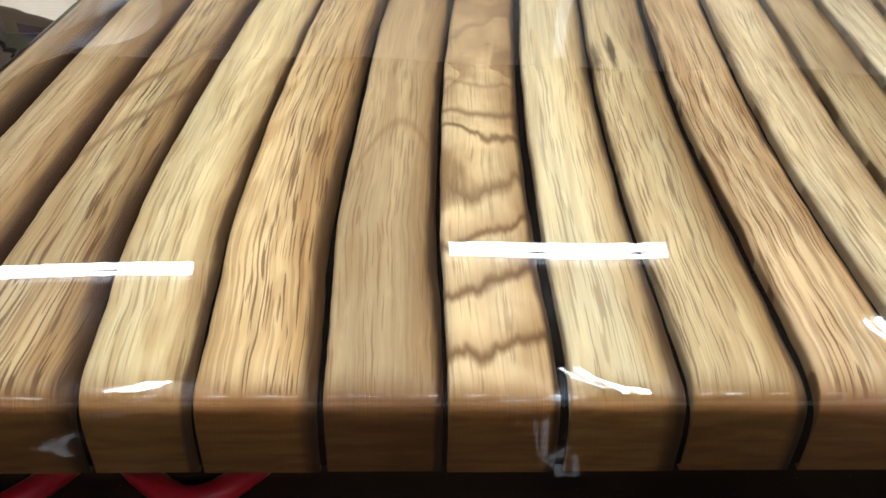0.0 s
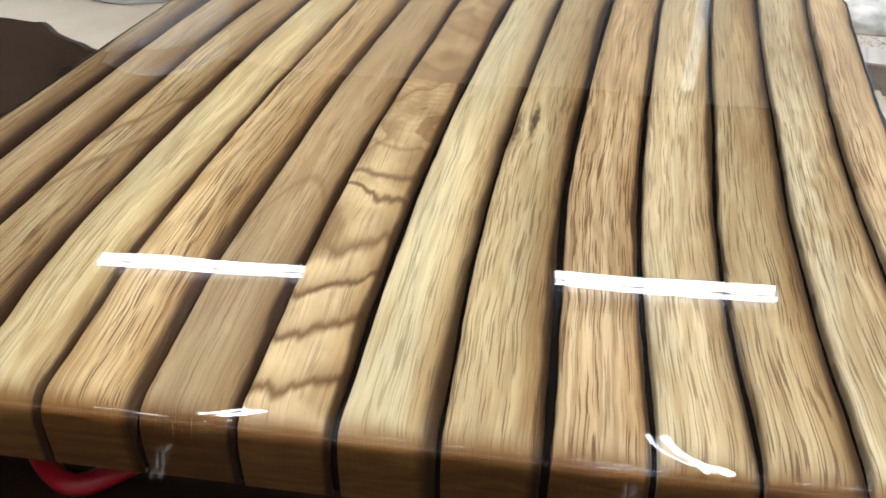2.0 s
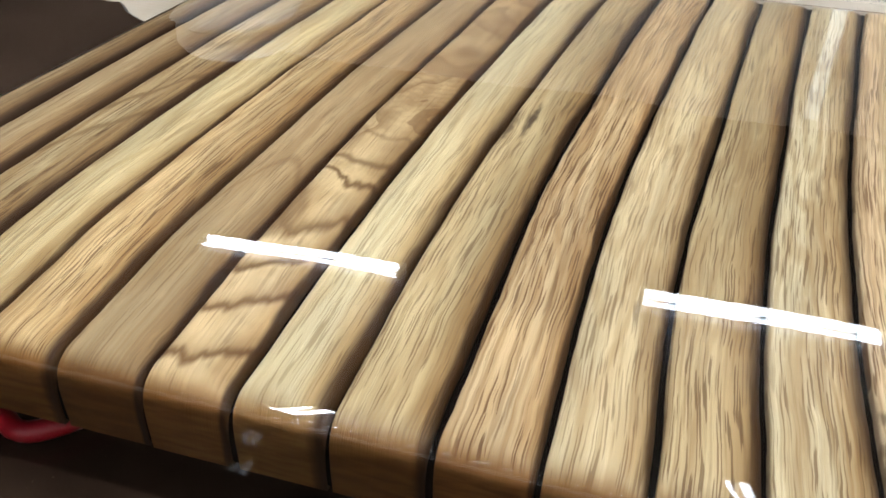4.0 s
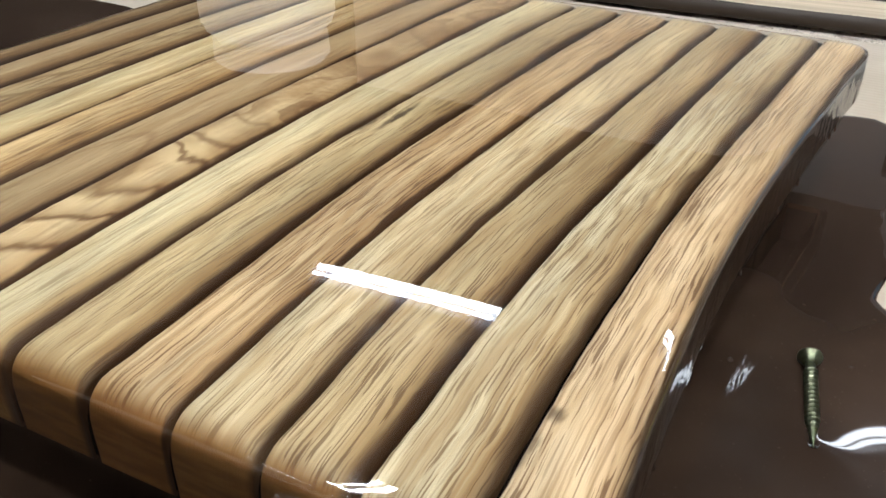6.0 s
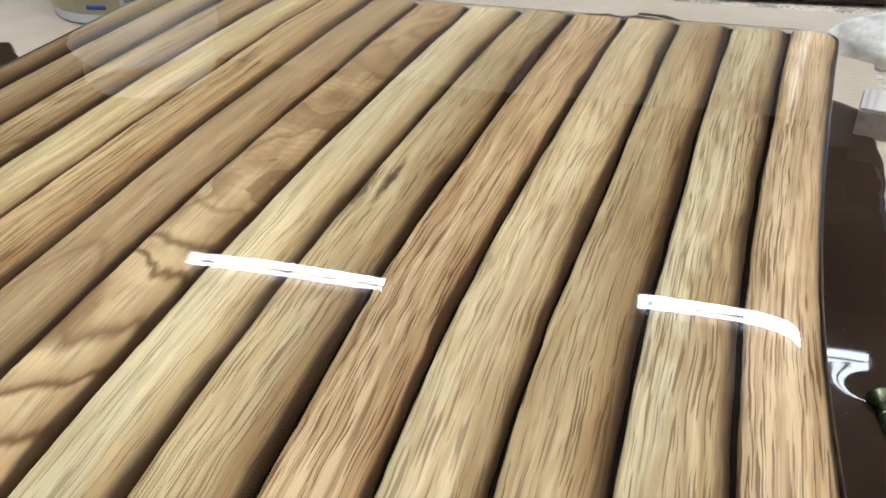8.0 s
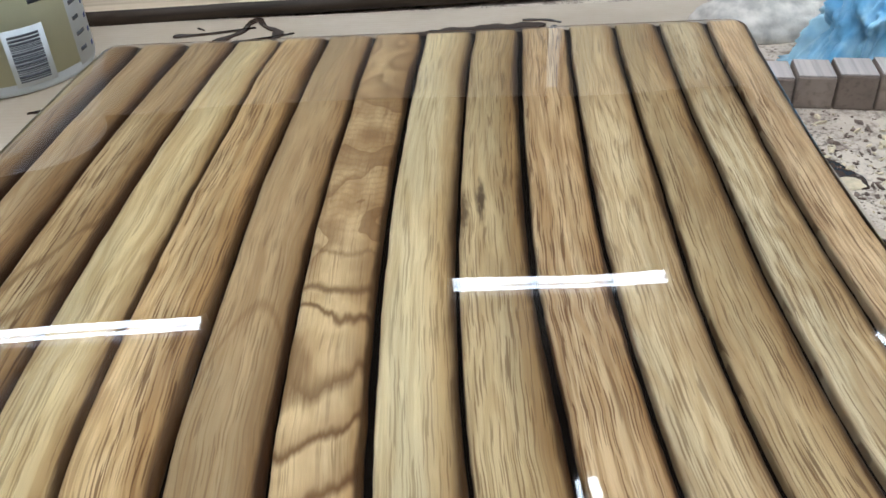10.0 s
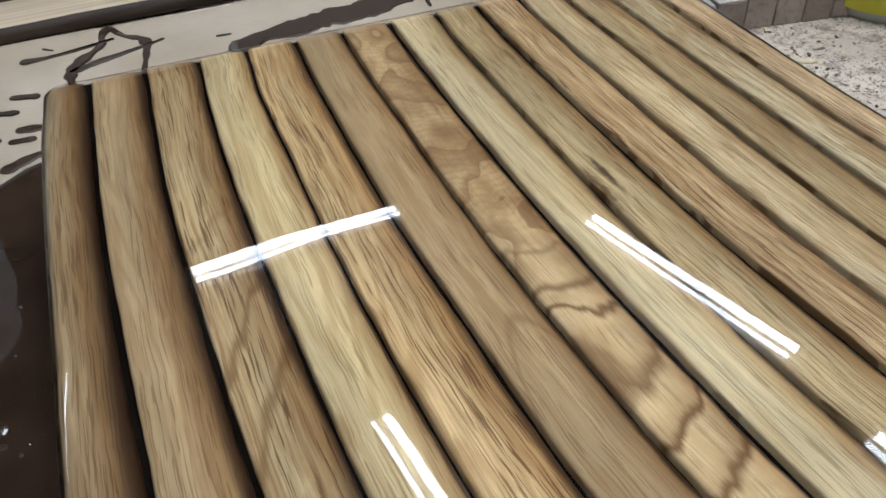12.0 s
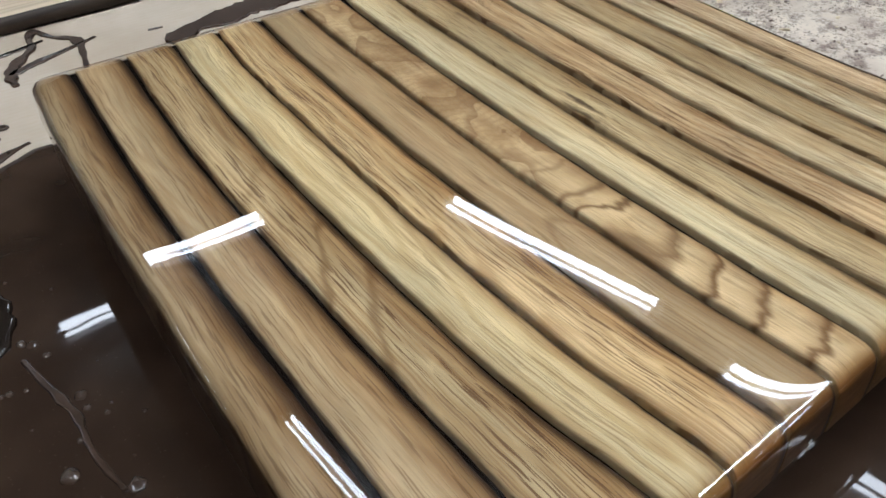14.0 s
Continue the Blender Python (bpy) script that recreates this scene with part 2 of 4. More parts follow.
def puddle_resin():
    """Spilt dark resin soaked into card: deep brown, wet, gently uneven."""
    m = Mat("brown_resin")
    big = m.noise(m.coord(), 9, 3)
    soft = m.noise(m.coord(), 30, 1)
    speck = m.noise(m.coord(), 700, 1)
    c = m.mix(m.span(big, 0.35, 0.7), (0.028, 0.0162, 0.0106), (0.052, 0.031, 0.0205))
    c = m.mix(m.math("MULTIPLY", m.span(speck, 0.72, 0.78), 0.5), c, (0.10, 0.07, 0.05))
    m.bump(soft, 0.04, 0.0012)
    return m.set(Base_Color=c, Roughness=0.02, IOR=1.40)


def card():
    """Dry pale cardboard with faint flutes and smudges."""
    m = Mat("cardboard")
    p = m.coord()
    flute = m.node("ShaderNodeTexWave", 0, {"Vector": m.scaled(p, (1, 1, 1)), "Scale": 60.0, "Distortion": 0.6, "Detail": 1.0}, bands_direction="Y")
    smudge = m.noise(p, 7, 4)
    fibre = m.noise(m.scaled(p, (120, 500, 1)), 1, 3)
    c = m.mix(m.span(smudge, 0.35, 0.7), lin(176, 160, 140), lin(194, 180, 162))
    c = m.mix(m.math("MULTIPLY", m.span(fibre, 0.5, 0.75), 0.25), c, lin(176, 152, 124))
    c = m.mix(m.math("MULTIPLY", flute, 0.06), c, lin(160, 138, 112))
    m.bump(m.math("ADD", flute, fibre), 0.15, 0.0005)
    return m.set(Base_Color=c, Roughness=0.75, Specular_IOR_Level=0.25)


def dusty_bench():
    """Pale dusty bench board with ground-in stains and dark crumbs."""
    m = Mat("dusty_bench")
    p = m.coord()
    a, b = m.noise(p, 8, 5, 0.65), m.noise(p, 60, 6, 0.75)
    s = m.noise(p, 330, 4, 0.7)
    c = m.mix(m.span(a, 0.35, 0.68), lin(214, 200, 182), lin(180, 165, 150))
    c = m.mix(m.math("MULTIPLY", m.span(b, 0.48, 0.62), 0.75), c, lin(122, 104, 94))
    grime = m.math("MULTIPLY", m.span(s, 0.50, 0.66), m.span(m.noise(p, 17, 4, 0.7), 0.40, 0.54))
    c = m.mix(m.math("MULTIPLY", grime, 0.92), c, lin(64, 53, 48))
    m.bump(b, 0.4, 0.002)
    return m.set(Base_Color=c, Roughness=0.85, Specular_IOR_Level=0.2)


def sawn(name, base, seed=0.0, axis=0, dark=0.45, rough=0.75):
    """Sawn timber with grain along one axis."""
    m = Mat(name)
    s = [220, 220, 220]
    s[axis] = 6
    p = m.scaled(m.coord(), tuple(s), (seed, seed * 2, seed * 3))
    n, f = m.noise(m.scaled(p, (0.25, 0.25, 0.25)), 1, 3), m.noise(p, 1, 4)
    c = m.mix(m.span(n, 0.35, 0.7), tint(base, 1.12), tint(base, 0.8))
    c = m.mix(m.math("MULTIPLY", m.span(f, 0.5, 0.7), dark), c, tint(base, 0.45))
    m.bump(f, 0.3, 0.0008)
    return m.set(Base_Color=c, Roughness=rough, Specular_IOR_Level=0.3)


def glowing(name, colour, strength):
    m = Mat(name)
    m.t.nodes.remove(m.b)
    m.put(m.out.inputs[0], m.node("ShaderNodeEmission", 0, {"Color": colour, "Strength": strength}))
    return m.m


M_COAT, M_PUDDLE, M_CARD, M_BENCH = clear_resin(), puddle_resin(), card(), dusty_bench()
M_CORE = plain("dark_groove_resin", (0.006, 0.004, 0.003), 0.8, 0, 0.3, 80, 0.0, 0.001, 0.0)
M_DRIP = plain("drip_resin", (0.052, 0.032, 0.022), 0.06, 0, 0.3, 60, 0.05)
M_WALL = plain("workshop_plaster", (0.84, 0.83, 0.81), 0.9, 0, 0.06, 3, 0.2, 0.004)
# Dark tone chosen so the unseen side walls barely show in the coat.
M_DARK_WALL = plain("dark_side_wall", lin(58, 52, 46), 0.9, 0, 0.10, 3, 0.2, 0.004)
M_CEIL = plain("workshop_ceiling", lin(120, 117, 113), 0.9, 0, 0.06, 2, 0.1, 0.003)
M_FLOOR = plain("concrete_floor", lin(160, 156, 149), 0.85, 0, 0.2, 6, 0.3, 0.003)
M_TUBE = glowing("lit_tube", (0.88, 0.965, 1.06), TUBE)
# Stronger tubes, used only by the added fill battens.
M_FILL_TUBE = glowing("fill_tube", (0.88, 0.965, 1.06), FILL_TUBE)
M_DAY = glowing("daylight", (0.80, 0.92, 1.0), 0.45)
M_HOUSING = plain("white_enamel", (0.75, 0.76, 0.77), 0.35, 0, 0.03, 20, 0.02)
M_BATTEN = plain("grey_batten", (0.30, 0.30, 0.31), 0.5, 0, 0.05, 20, 0.02)
M_SCREW = plain("olive_zinc", (0.16, 0.17, 0.10), 0.32, 0.9, 0.3, 500, 0.15, 0.0004)
M_JAR = plain("olive_plastic", lin(196, 195, 162), 0.4, 0, 0.05, 30, 0.04)
M_LABEL = plain("label_paper", lin(214, 220, 222), 0.5, 0, 0.04, 60, 0.04)
M_INK = plain("dark_ink", lin(84, 88, 95), 0.6, 0, 0.1, 200, 0.0)
M_BLUE_INK = plain("blue_ink", lin(40, 70, 140), 0.6, 0, 0.1, 200, 0.0)
M_YELLOW = plain("yellow_label", lin(214, 214, 70), 0.45, 0, 0.08, 60, 0.03)
M_RED = plain("red_plastic", (0.42, 0.012, 0.02), 0.28, 0, 0.1, 50, 0.03)
M_STEEL = plain("dull_steel", (0.4, 0.4, 0.4), 0.35, 1.0, 0.15, 300, 0.1, 0.0004)
M_STONE = plain("chalky_stone", lin(204, 197, 187), 0.9, 0, 0.34, 60, 0.5, 0.003, 0.2)


def cloth_mat():
    m = Mat("blue_cloth")
    p = m.coord()
    n, w = m.noise(p, 22, 4, 0.65), m.noise(p, 900, 2)
    c = m.mix(m.span(n, 0.35, 0.65), lin(112, 180, 222), lin(182, 224, 242))
    c = m.mix(m.math("MULTIPLY", m.span(m.noise(p, 14, 3), 0.6, 0.75), 0.6), c, lin(40, 84, 130))
    m.bump(w, 0.3, 0.0006)
    return m.set(Base_Color=c, Roughness=0.85, Sheen_Weight=0.3)


M_CLOTH = cloth_mat()


# ---- mesh helpers ----
def mesh_object(name, bm, mats, smooth=True):
    me = bpy.data.meshes.new(name)
    bm.normal_update()
    bm.to_mesh(me)
    bm.free()
    for f in me.polygons:
        f.use_smooth = smooth
    for x in mats if isinstance(mats, (list, tuple)) else [mats]:
        me.materials.append(x)
    return new(name, me)


def part(name, bm, mat, parent, label="", smooth=True):
    ob = mesh_object(name, bm, mat, smooth)
    ob.parent = parent
    return tagged(ob, label) if label else ob


def thing(name, label, category, group="", kind="", at=(0, 0, 0), turn=0.0):
    ob = new(name)
    ob.empty_display_size = 0.02
    ob.matrix_basis = pose(*at, 0, 0, turn)
    return tagged(ob, label, category, group, kind)


def box(bm, x0, y0, z0, x1, y1, z1, bevel=0.0, m=None):
    r = bmesh.ops.create_cube(bm, size=1, matrix=Matrix.Translation(((x0 + x1) / 2, (y0 + y1) / 2, (z0 + z1) / 2)) @ Matrix.Diagonal((x1 - x0, y1 - y0, z1 - z0, 1)))
    if bevel:
        es = {e for v in r["verts"] for e in v.link_edges}
        bmesh.ops.bevel(bm, geom=list(es), offset=bevel, segments=2, affect="EDGES", profile=0.5)
    if m is not None:
        bmesh.ops.transform(bm, matrix=m, verts=bm.verts)
    return bm


def lathe(bm, profile, seg=32, m=None, cap=True):
    """A turned body from (radius, height) pairs."""
    rings = []
    for r, z in profile:
        rings.append([bm.verts.new((r * math.cos(2 * math.pi * k / seg), r * math.sin(2 * math.pi * k / seg), z)) for k in range(seg)])
    made = [v for ring in rings for v in ring]
    for a, b in zip(rings, rings[1:]):
        for k in range(seg):
            bm.faces.new((a[k], a[(k + 1) % seg], b[(k + 1) % seg], b[k]))
    if cap:
        bm.faces.new(rings[0][::-1]), bm.faces.new(rings[-1])
    if m is not None:
        bmesh.ops.transform(bm, matrix=m, verts=made)
    return bm


def tube(bm, pts, radii, seg=10):
    """A round bar along points."""
    rings = []
    for i, p in enumerate(pts):
        p = Vector(p)
        d = (Vector(pts[min(i + 1, len(pts) - 1)]) - Vector(pts[max(i - 1, 0)])).normalized()
        a = d.orthogonal().normalized() if not rings else (prev - d * prev.dot(d)).normalized()
        prev = a
        b = d.cross(a)
        r = radii[i] if isinstance(radii, (list, tuple)) else radii
        rings.append([bm.verts.new(p + r * (math.cos(t) * a + math.sin(t) * b)) for t in (2 * math.pi * k / seg for k in range(seg))])
    for a, b in zip(rings, rings[1:]):
        for k in range(seg):
            bm.faces.new((a[k], a[(k + 1) % seg], b[(k + 1) % seg], b[k]))
    bm.faces.new(rings[0][::-1]), bm.faces.new(rings[-1])
    return bm


# ---- room ----
def structure(name, bm, mat, label, category):
    return tagged(mesh_object(name, bm, mat, False), label, category, kind="structure")


RX0, RX1, RY0, RY1, FLOOR_Z, CEIL_Z = -3.2, 3.6, -3.8, 4.9, -0.86, 2.22
structure("floor", box(bmesh.new(), RX0 - 0.15, RY0 - 0.15, FLOOR_Z - 0.1, RX1 + 0.15, RY1 + 0.15, FLOOR_Z), M_FLOOR, "grey concrete workshop floor", "floor")
structure("ceiling", box(bmesh.new(), RX0 - 0.15, RY0 - 0.15, CEIL_Z, RX1 + 0.15, RY1 + 0.15, CEIL_Z + 0.1), M_CEIL, "plain grey workshop ceiling", "ceiling")
SLIT = (0.79, 0.88)
bm = box(bmesh.new(), RX0 - 0.15, RY1, FLOOR_Z, SLIT[0], RY1 + 0.15, CEIL_Z)
box(bm, SLIT[1], RY1, FLOOR_Z, RX1 + 0.15, RY1 + 0.15, CEIL_Z)
structure("wall_north", bm, M_WALL, "plain white plastered workshop wall", "wall")
structure("backdrop", box(bmesh.new(), SLIT[0] - 0.3, RY1 + 0.30, FLOOR_Z, SLIT[1] + 0.3, RY1 + 0.32, CEIL_Z + 0.4), M_DAY, "pale daylight outside a narrow upright opening", "backdrop")
# Unseen walls: south white to bounce light, west and east dark for reflections.
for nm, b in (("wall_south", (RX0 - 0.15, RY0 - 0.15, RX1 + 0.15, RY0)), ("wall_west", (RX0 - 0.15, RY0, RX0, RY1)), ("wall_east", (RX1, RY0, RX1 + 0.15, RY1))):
    structure(nm, box(bmesh.new(), b[0], b[1], FLOOR_Z, b[2], b[3], CEIL_Z), M_DARK_WALL if nm in ("wall_west", "wall_east") else M_WALL, "plain unseen side wall, dark to keep reflections low" if nm in ("wall_west", "wall_east") else "plain plastered workshop wall", "wall")


def ceiling_light(cx, cy, length, turn, glow):
    """A twin-tube batten under the ceiling; its long side runs along x before the turn."""
    ob = thing("ceiling_light", "white twin-tube fluorescent batten under the ceiling, mirrored or added as fill", "light", "ceiling lights", at=(cx, cy, LAMP_Z), turn=turn)
    h = length / 2
    part("housing", box(bmesh.new(), -h - 0.03, -0.014, 0.055, h + 0.03, 0.014, CEIL_Z - LAMP_Z, 0.004), M_BATTEN, ob)
    flip = 1 if turn < 45 else -1
    for s, r in ((flip, 0.0165), (-flip, 0.0090)):
        c = s * (0.0190 if r > 0.01 else 0.0335)
        part("tube", tube(bmesh.new(), [(-h, c, 0.0), (h, c, 0.0)], r, 12), glow, ob, "glowing white tube")
        for e in (-1, 1):
            part("socket", box(bmesh.new(), e * (h + 0.012) - 0.012, c - r - 0.001, -0.018, e * (h + 0.012) + 0.012, c + r + 0.001, 0.045, 0.003), M_HOUSING, ob)
    return ob


for lamp in LAMPS:
    ceiling_light(*lamp, M_TUBE)
# Added battens that brighten the oak and stand for no known lamp.
for lamp in FILL_LAMPS:
    ceiling_light(*lamp, M_FILL_TUBE)

# ---- resin-coated panel ----
TOP = 0.067
K = 30 / 42
DEEP = 0.0276
LENGTH = 0.572 * K
STATIONS = [0, 0.1, 0.2, 0.3, 0.4, 0.5, 0.572]
GROOVES = [
    (-18, -18.5, -15.5, -10.5, -5.5, 1, 8),
    (15, 19, 21, 23, 28, 36, 42),
    (65, 64.5, 64, 66, 70, 79, 86),
    (119, 108, 106.5, 109, 113, 121, 129),
    (158, 150, 148.5, 150.5, 156, 161, 169.5),
    (201, 194, 193.5, 194, 199, 205, 211.5),
    (244, 238.5, 236.5, 238, 243, 248, 253.5),
    (285, 281, 279.5, 281.5, 286, 292, 297.5),
    (328, 323, 321.5, 324, 329, 335, 342),
    (371, 367, 363.5, 366.5, 371, 377, 383),
    (413, 407.5, 405.5, 408.5, 414, 419.5, 425),
    (454, 447.5, 447.5, 452.5, 456, 461.5, 466),
    (493, 488, 487.5, 491.5, 495, 500.5, 505),
    (534, 529, 527, 529.5, 535.5, 541.5, 547),
    (573, 566, 561, 562.5, 568.5, 575.5, 581.5),
]
GAPS = [0, 2.8, 2.0, 1.5, 1.2, 1.7, 1.1, 2.6, 1.5, 2.7, 1.9, 1.6, 1.5, 1.7, 0]


def groove(k, y):
    """The middle of a groove between two strips at the distance y from the front, in metres."""
    s, v = y / K, GROOVES[k]
    for i in range(len(STATIONS) - 1):
        if s <= STATIONS[i + 1] or i == len(STATIONS) - 2:
            a, b = STATIONS[i], STATIONS[i + 1]
            f = (s - a) / (b - a)
            p0, p1, p2, p3 = v[max(i - 1, 0)], v[i], v[i + 1], v[min(i + 2, len(v) - 1)]
            x = 0.5 * (2 * p1 + (p2 - p0) * f + (2 * p0 - 5 * p1 + 4 * p2 - p3) * f * f + (3 * p1 - p0 - 3 * p2 + p3) * f**3)
            return x * K / 1000
    return 0


FRONT_SKEW = 0.045


def front(x):
    """The front end of the strips at x."""
    return FRONT_SKEW * (x - 0.215)


def draped(bm, left, right, y0, y1, across, along, depth, wav=0.0, seed=0, uv=True, n_mid=6, steps=44):
    """A sheet folded down on all sides over a long strip. across and along list (distance from the near side, drop); the far sides mirror them by their own lists."""
    (al, ar), (fl, fr) = across, along
    rows = []
    ys = []
    span_y = y1 - y0
    for d, z in fl:
        ys.append((d, z))
    d0, d1 = fl[-1][0], fr[-1][0]
    for i in range(1, steps):
        ys.append((d0 + (span_y - d0 - d1) * i / steps, 0.0))
    for d, z in reversed(fr):
        ys.append((span_y - d, z))
    lay = bm.loops.layers.uv.new("grain") if uv else None
    lay2 = bm.loops.layers.uv.new("edge") if uv else None
    data = {}
    for dy, zy in ys:
        y = y0 + dy
        row = []
        yc = min(max(y, 0.0), LENGTH)
        xl, xr = left(yc), right(yc)
        if wav:
            xl += wav * noise.noise((seed * 7.3, y * 45, 0.3)) + wav * 0.6 * noise.noise((seed * 7.3, y * 190, 4.3))
            xr += wav * noise.noise((seed * 7.3 + 50, y * 45, 1.7)) + wav * 0.6 * noise.noise((seed * 9.3, y * 190, 8.3))
        w = xr - xl
        xs = [(d, z) for d, z in al]
        a0, a1 = al[-1][0], ar[-1][0]
        xs += [(a0 + (w - a0 - a1) * i / n_mid, 0.0) for i in range(1, n_mid)]
        xs += [(w - d, z) for d, z in reversed(ar)]
        for dx, zx in xs:
            z = -min(depth, math.hypot(zx, zy))
            x = xl + dx
            yy = y + front(x) * (1 - dy / span_y)
            v = bm.verts.new((x, yy, z))
            data[v] = (dx + seed * 0.11, y - zy * (1 if dy > span_y / 2 else -1) * -1, dx / w, dy / span_y)
            row.append(v)
        rows.append(row)
    for a, b in zip(rows, rows[1:]):
        for i in range(len(a) - 1):
            f = bm.faces.new((a[i], a[i + 1], b[i + 1], b[i]))
            if uv:
                for lp in f.loops:
                    q = data[lp.vert]
                    lp[lay].uv, lp[lay2].uv = (q[0], q[1]), (q[2], q[3])
    return rows


STRIPS = [
    ((160, 122, 74), 0.45, 0.55, 0.75, ""),
    ((176, 136, 84), 0.4, 0.45, 0.75, ""),
    ((184, 144, 88), 0.95, 0.6, 0.75, "figure"),
    ((197, 160, 101), 0.4, 0.5, 0.7, ""),
    ((198, 154, 92), 0.9, 0.55, 0.7, ""),
    ((172, 131, 78), 0.3, 0.3, 0.75, "arch"),
    ((198, 156, 98), 0.45, 0.15, 0.7, "curly"),
    ((203, 168, 113), 0.4, 0.2, 0.75, ""),
    ((184, 146, 90), 0.65, 0.35, 0.8, "knot"),
    ((194, 151, 95), 0.95, 0.6, 0.7, ""),
    ((194, 157, 104), 0.55, 0.5, 0.7, ""),
    ((180, 142, 88), 0.75, 0.45, 0.75, ""),
    ((195, 161, 111), 0.75, 0.75, 0.7, ""),
    ((197, 155, 103), 0.9, 0.35, 0.6, "stain"),
]
STARTS = [0.52, 0.62, 0.68, 0.80, 0.70, 0.76, 0.78, 0.68, 0.74, 0.80, 0.76, 0.68, 0.66, 0.80]


def faded(c, k):
    """A colour drawn towards its own grey."""
    g = 0.3 * c[0] + 0.55 * c[1] + 0.15 * c[2]
    return tuple((g + k * (v - g)) * f for v, f in zip(c, (1.19, 1.47, 1.83)))


panel = thing("oak_panel", "square top of fourteen oak strips under clear glossy resin", "tabletop", at=(0, 0, TOP))
mm = 0.001
END = [(0, DEEP), (0, 16 * mm), (0.3 * mm, 10.5 * mm), (1.0 * mm, 7.0 * mm), (2.2 * mm, 4.4 * mm), (4.2 * mm, 2.3 * mm), (7 * mm, 0.95 * mm), (10.5 * mm, 0.25 * mm), (15 * mm, 0)]
LEFT = [(0, DEEP), (0, 6 * mm), (0.06 * mm, 1.7 * mm), (0.3 * mm, 0.75 * mm), (0.9 * mm, 0.28 * mm), (2.2 * mm, 0.06 * mm), (4 * mm, 0)]
RIGHT = [(0, DEEP), (0, 9 * mm), (0.15 * mm, 3.6 * mm), (0.7 * mm, 2.2 * mm), (1.8 * mm, 1.2 * mm), (3.6 * mm, 0.5 * mm), (6 * mm, 0.15 * mm), (9 * mm, 0)]
SIDE = [(0, DEEP), (0, 16 * mm), (0.15 * mm, 8 * mm), (0.7 * mm, 4.2 * mm), (1.7 * mm, 2.2 * mm), (3.2 * mm, 1.0 * mm), (5 * mm, 0.4 * mm), (8 * mm, 0.1 * mm), (10 * mm, 0)]
BACK = [(0, DEEP), (0, 16 * mm), (0.05 * mm, 4 * mm), (0.2 * mm, 1.9 * mm), (0.6 * mm, 0.9 * mm), (1.5 * mm, 0.35 * mm), (3 * mm, 0.1 * mm), (6 * mm, 0)]
for k, (rgb, pores, bands, scorch, special) in enumerate(STRIPS):
    gl, gr = GAPS[k] * 0.0005, GAPS[k + 1] * 0.0005
    bm = bmesh.new()

    def lft(y, k=k, gl=gl):
        pull = 0.0 if k else 0.0035 * max(0, 1 - min(y, LENGTH - y) / 0.008) ** 2
        return groove(k, y) + gl + pull

    def rgt(y, k=k, gr=gr):
        pull = 0.0 if k < 13 else 0.0035 * max(0, 1 - min(y, LENGTH - y) / 0.008) ** 2
        return groove(k + 1, y) - gr - pull

    off = random.uniform(-0.3, 0.3) * mm
    draped(bm, lft, rgt, off, LENGTH + random.uniform(-0.3, 0.3) * mm, ((SIDE if k == 0 else LEFT), (SIDE if k == 13 else RIGHT)), (END, BACK), DEEP, 0.45 * mm, k + 1, steps=110)
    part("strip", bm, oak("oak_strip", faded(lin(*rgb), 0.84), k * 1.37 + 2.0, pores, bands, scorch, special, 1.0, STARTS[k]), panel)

# dark resin that fills the grooves, a little below the wood
bm = bmesh.new()
CORE = [(0, 20 * mm), (0.0, 4 * mm), (1.5 * mm, 2.0 * mm), (3.5 * mm, 0.6 * mm), (6 * mm, 0)]
draped(bm, lambda y: groove(0, y) + 6 * mm, lambda y: groove(14, y) - 6 * mm, 0.7 * mm, LENGTH - 0.4 * mm, (CORE, CORE), (END, [(0, 20 * mm), (0.1 * mm, 2 * mm), (0.6 * mm, 0.6 * mm), (2 * mm, 0)]), 21 * mm, uv=False)
for v in bm.verts:
    if v.co.z > -15 * mm:
        v.co.z += 3.0 * mm * min(1, max(0, (v.co.y - LENGTH + 18 * mm) / (12 * mm))) ** 2
core = part("groove_filler", bm, M_CORE, panel, "near-black resin in the grooves")
core.location.z = -4.6 * mm
# clear coat skin
bm = bmesh.new()
SKIN = [(0, DEEP + 1.4 * mm), (0, 26 * mm), (0, 23 * mm), (0, 20 * mm), (0, 17 * mm), (0, 14 * mm), (0, 11 * mm), (0, 8 * mm), (0, 5 * mm), (0.1 * mm, 4.0 * mm), (0.5 * mm, 2.6 * mm), (1.3 * mm, 1.65 * mm), (2.4 * mm, 1.08 * mm), (4.2 * mm, 0.66 * mm), (7 * mm, 0.36 * mm), (11 * mm, 0.16 * mm), (16 * mm, 0.04 * mm), (22 * mm, 0)]
BACK_SKIN = [(0, DEEP + 1.4 * mm), (0, 20 * mm), (0, 10 * mm), (0, 3 * mm), (0.04 * mm, 1.0 * mm), (0.15 * mm, 0.45 * mm), (0.5 * mm, 0.15 * mm), (1.4 * mm, 0.03 * mm), (3 * mm, 0)]
skin = draped(bm, lambda y: groove(0, y) - 0.5 * mm + 0.0035 * max(0, 1 - min(y, LENGTH - y) / 0.008) ** 2, lambda y: groove(14, y) + 0.5 * mm - 0.0035 * max(0, 1 - min(y, LENGTH - y) / 0.008) ** 2, -0.6 * mm, LENGTH + 0.3 * mm, (SKIN, SKIN), (SKIN, BACK_SKIN), DEEP + 1.4 * mm, uv=False, n_mid=150, steps=200)
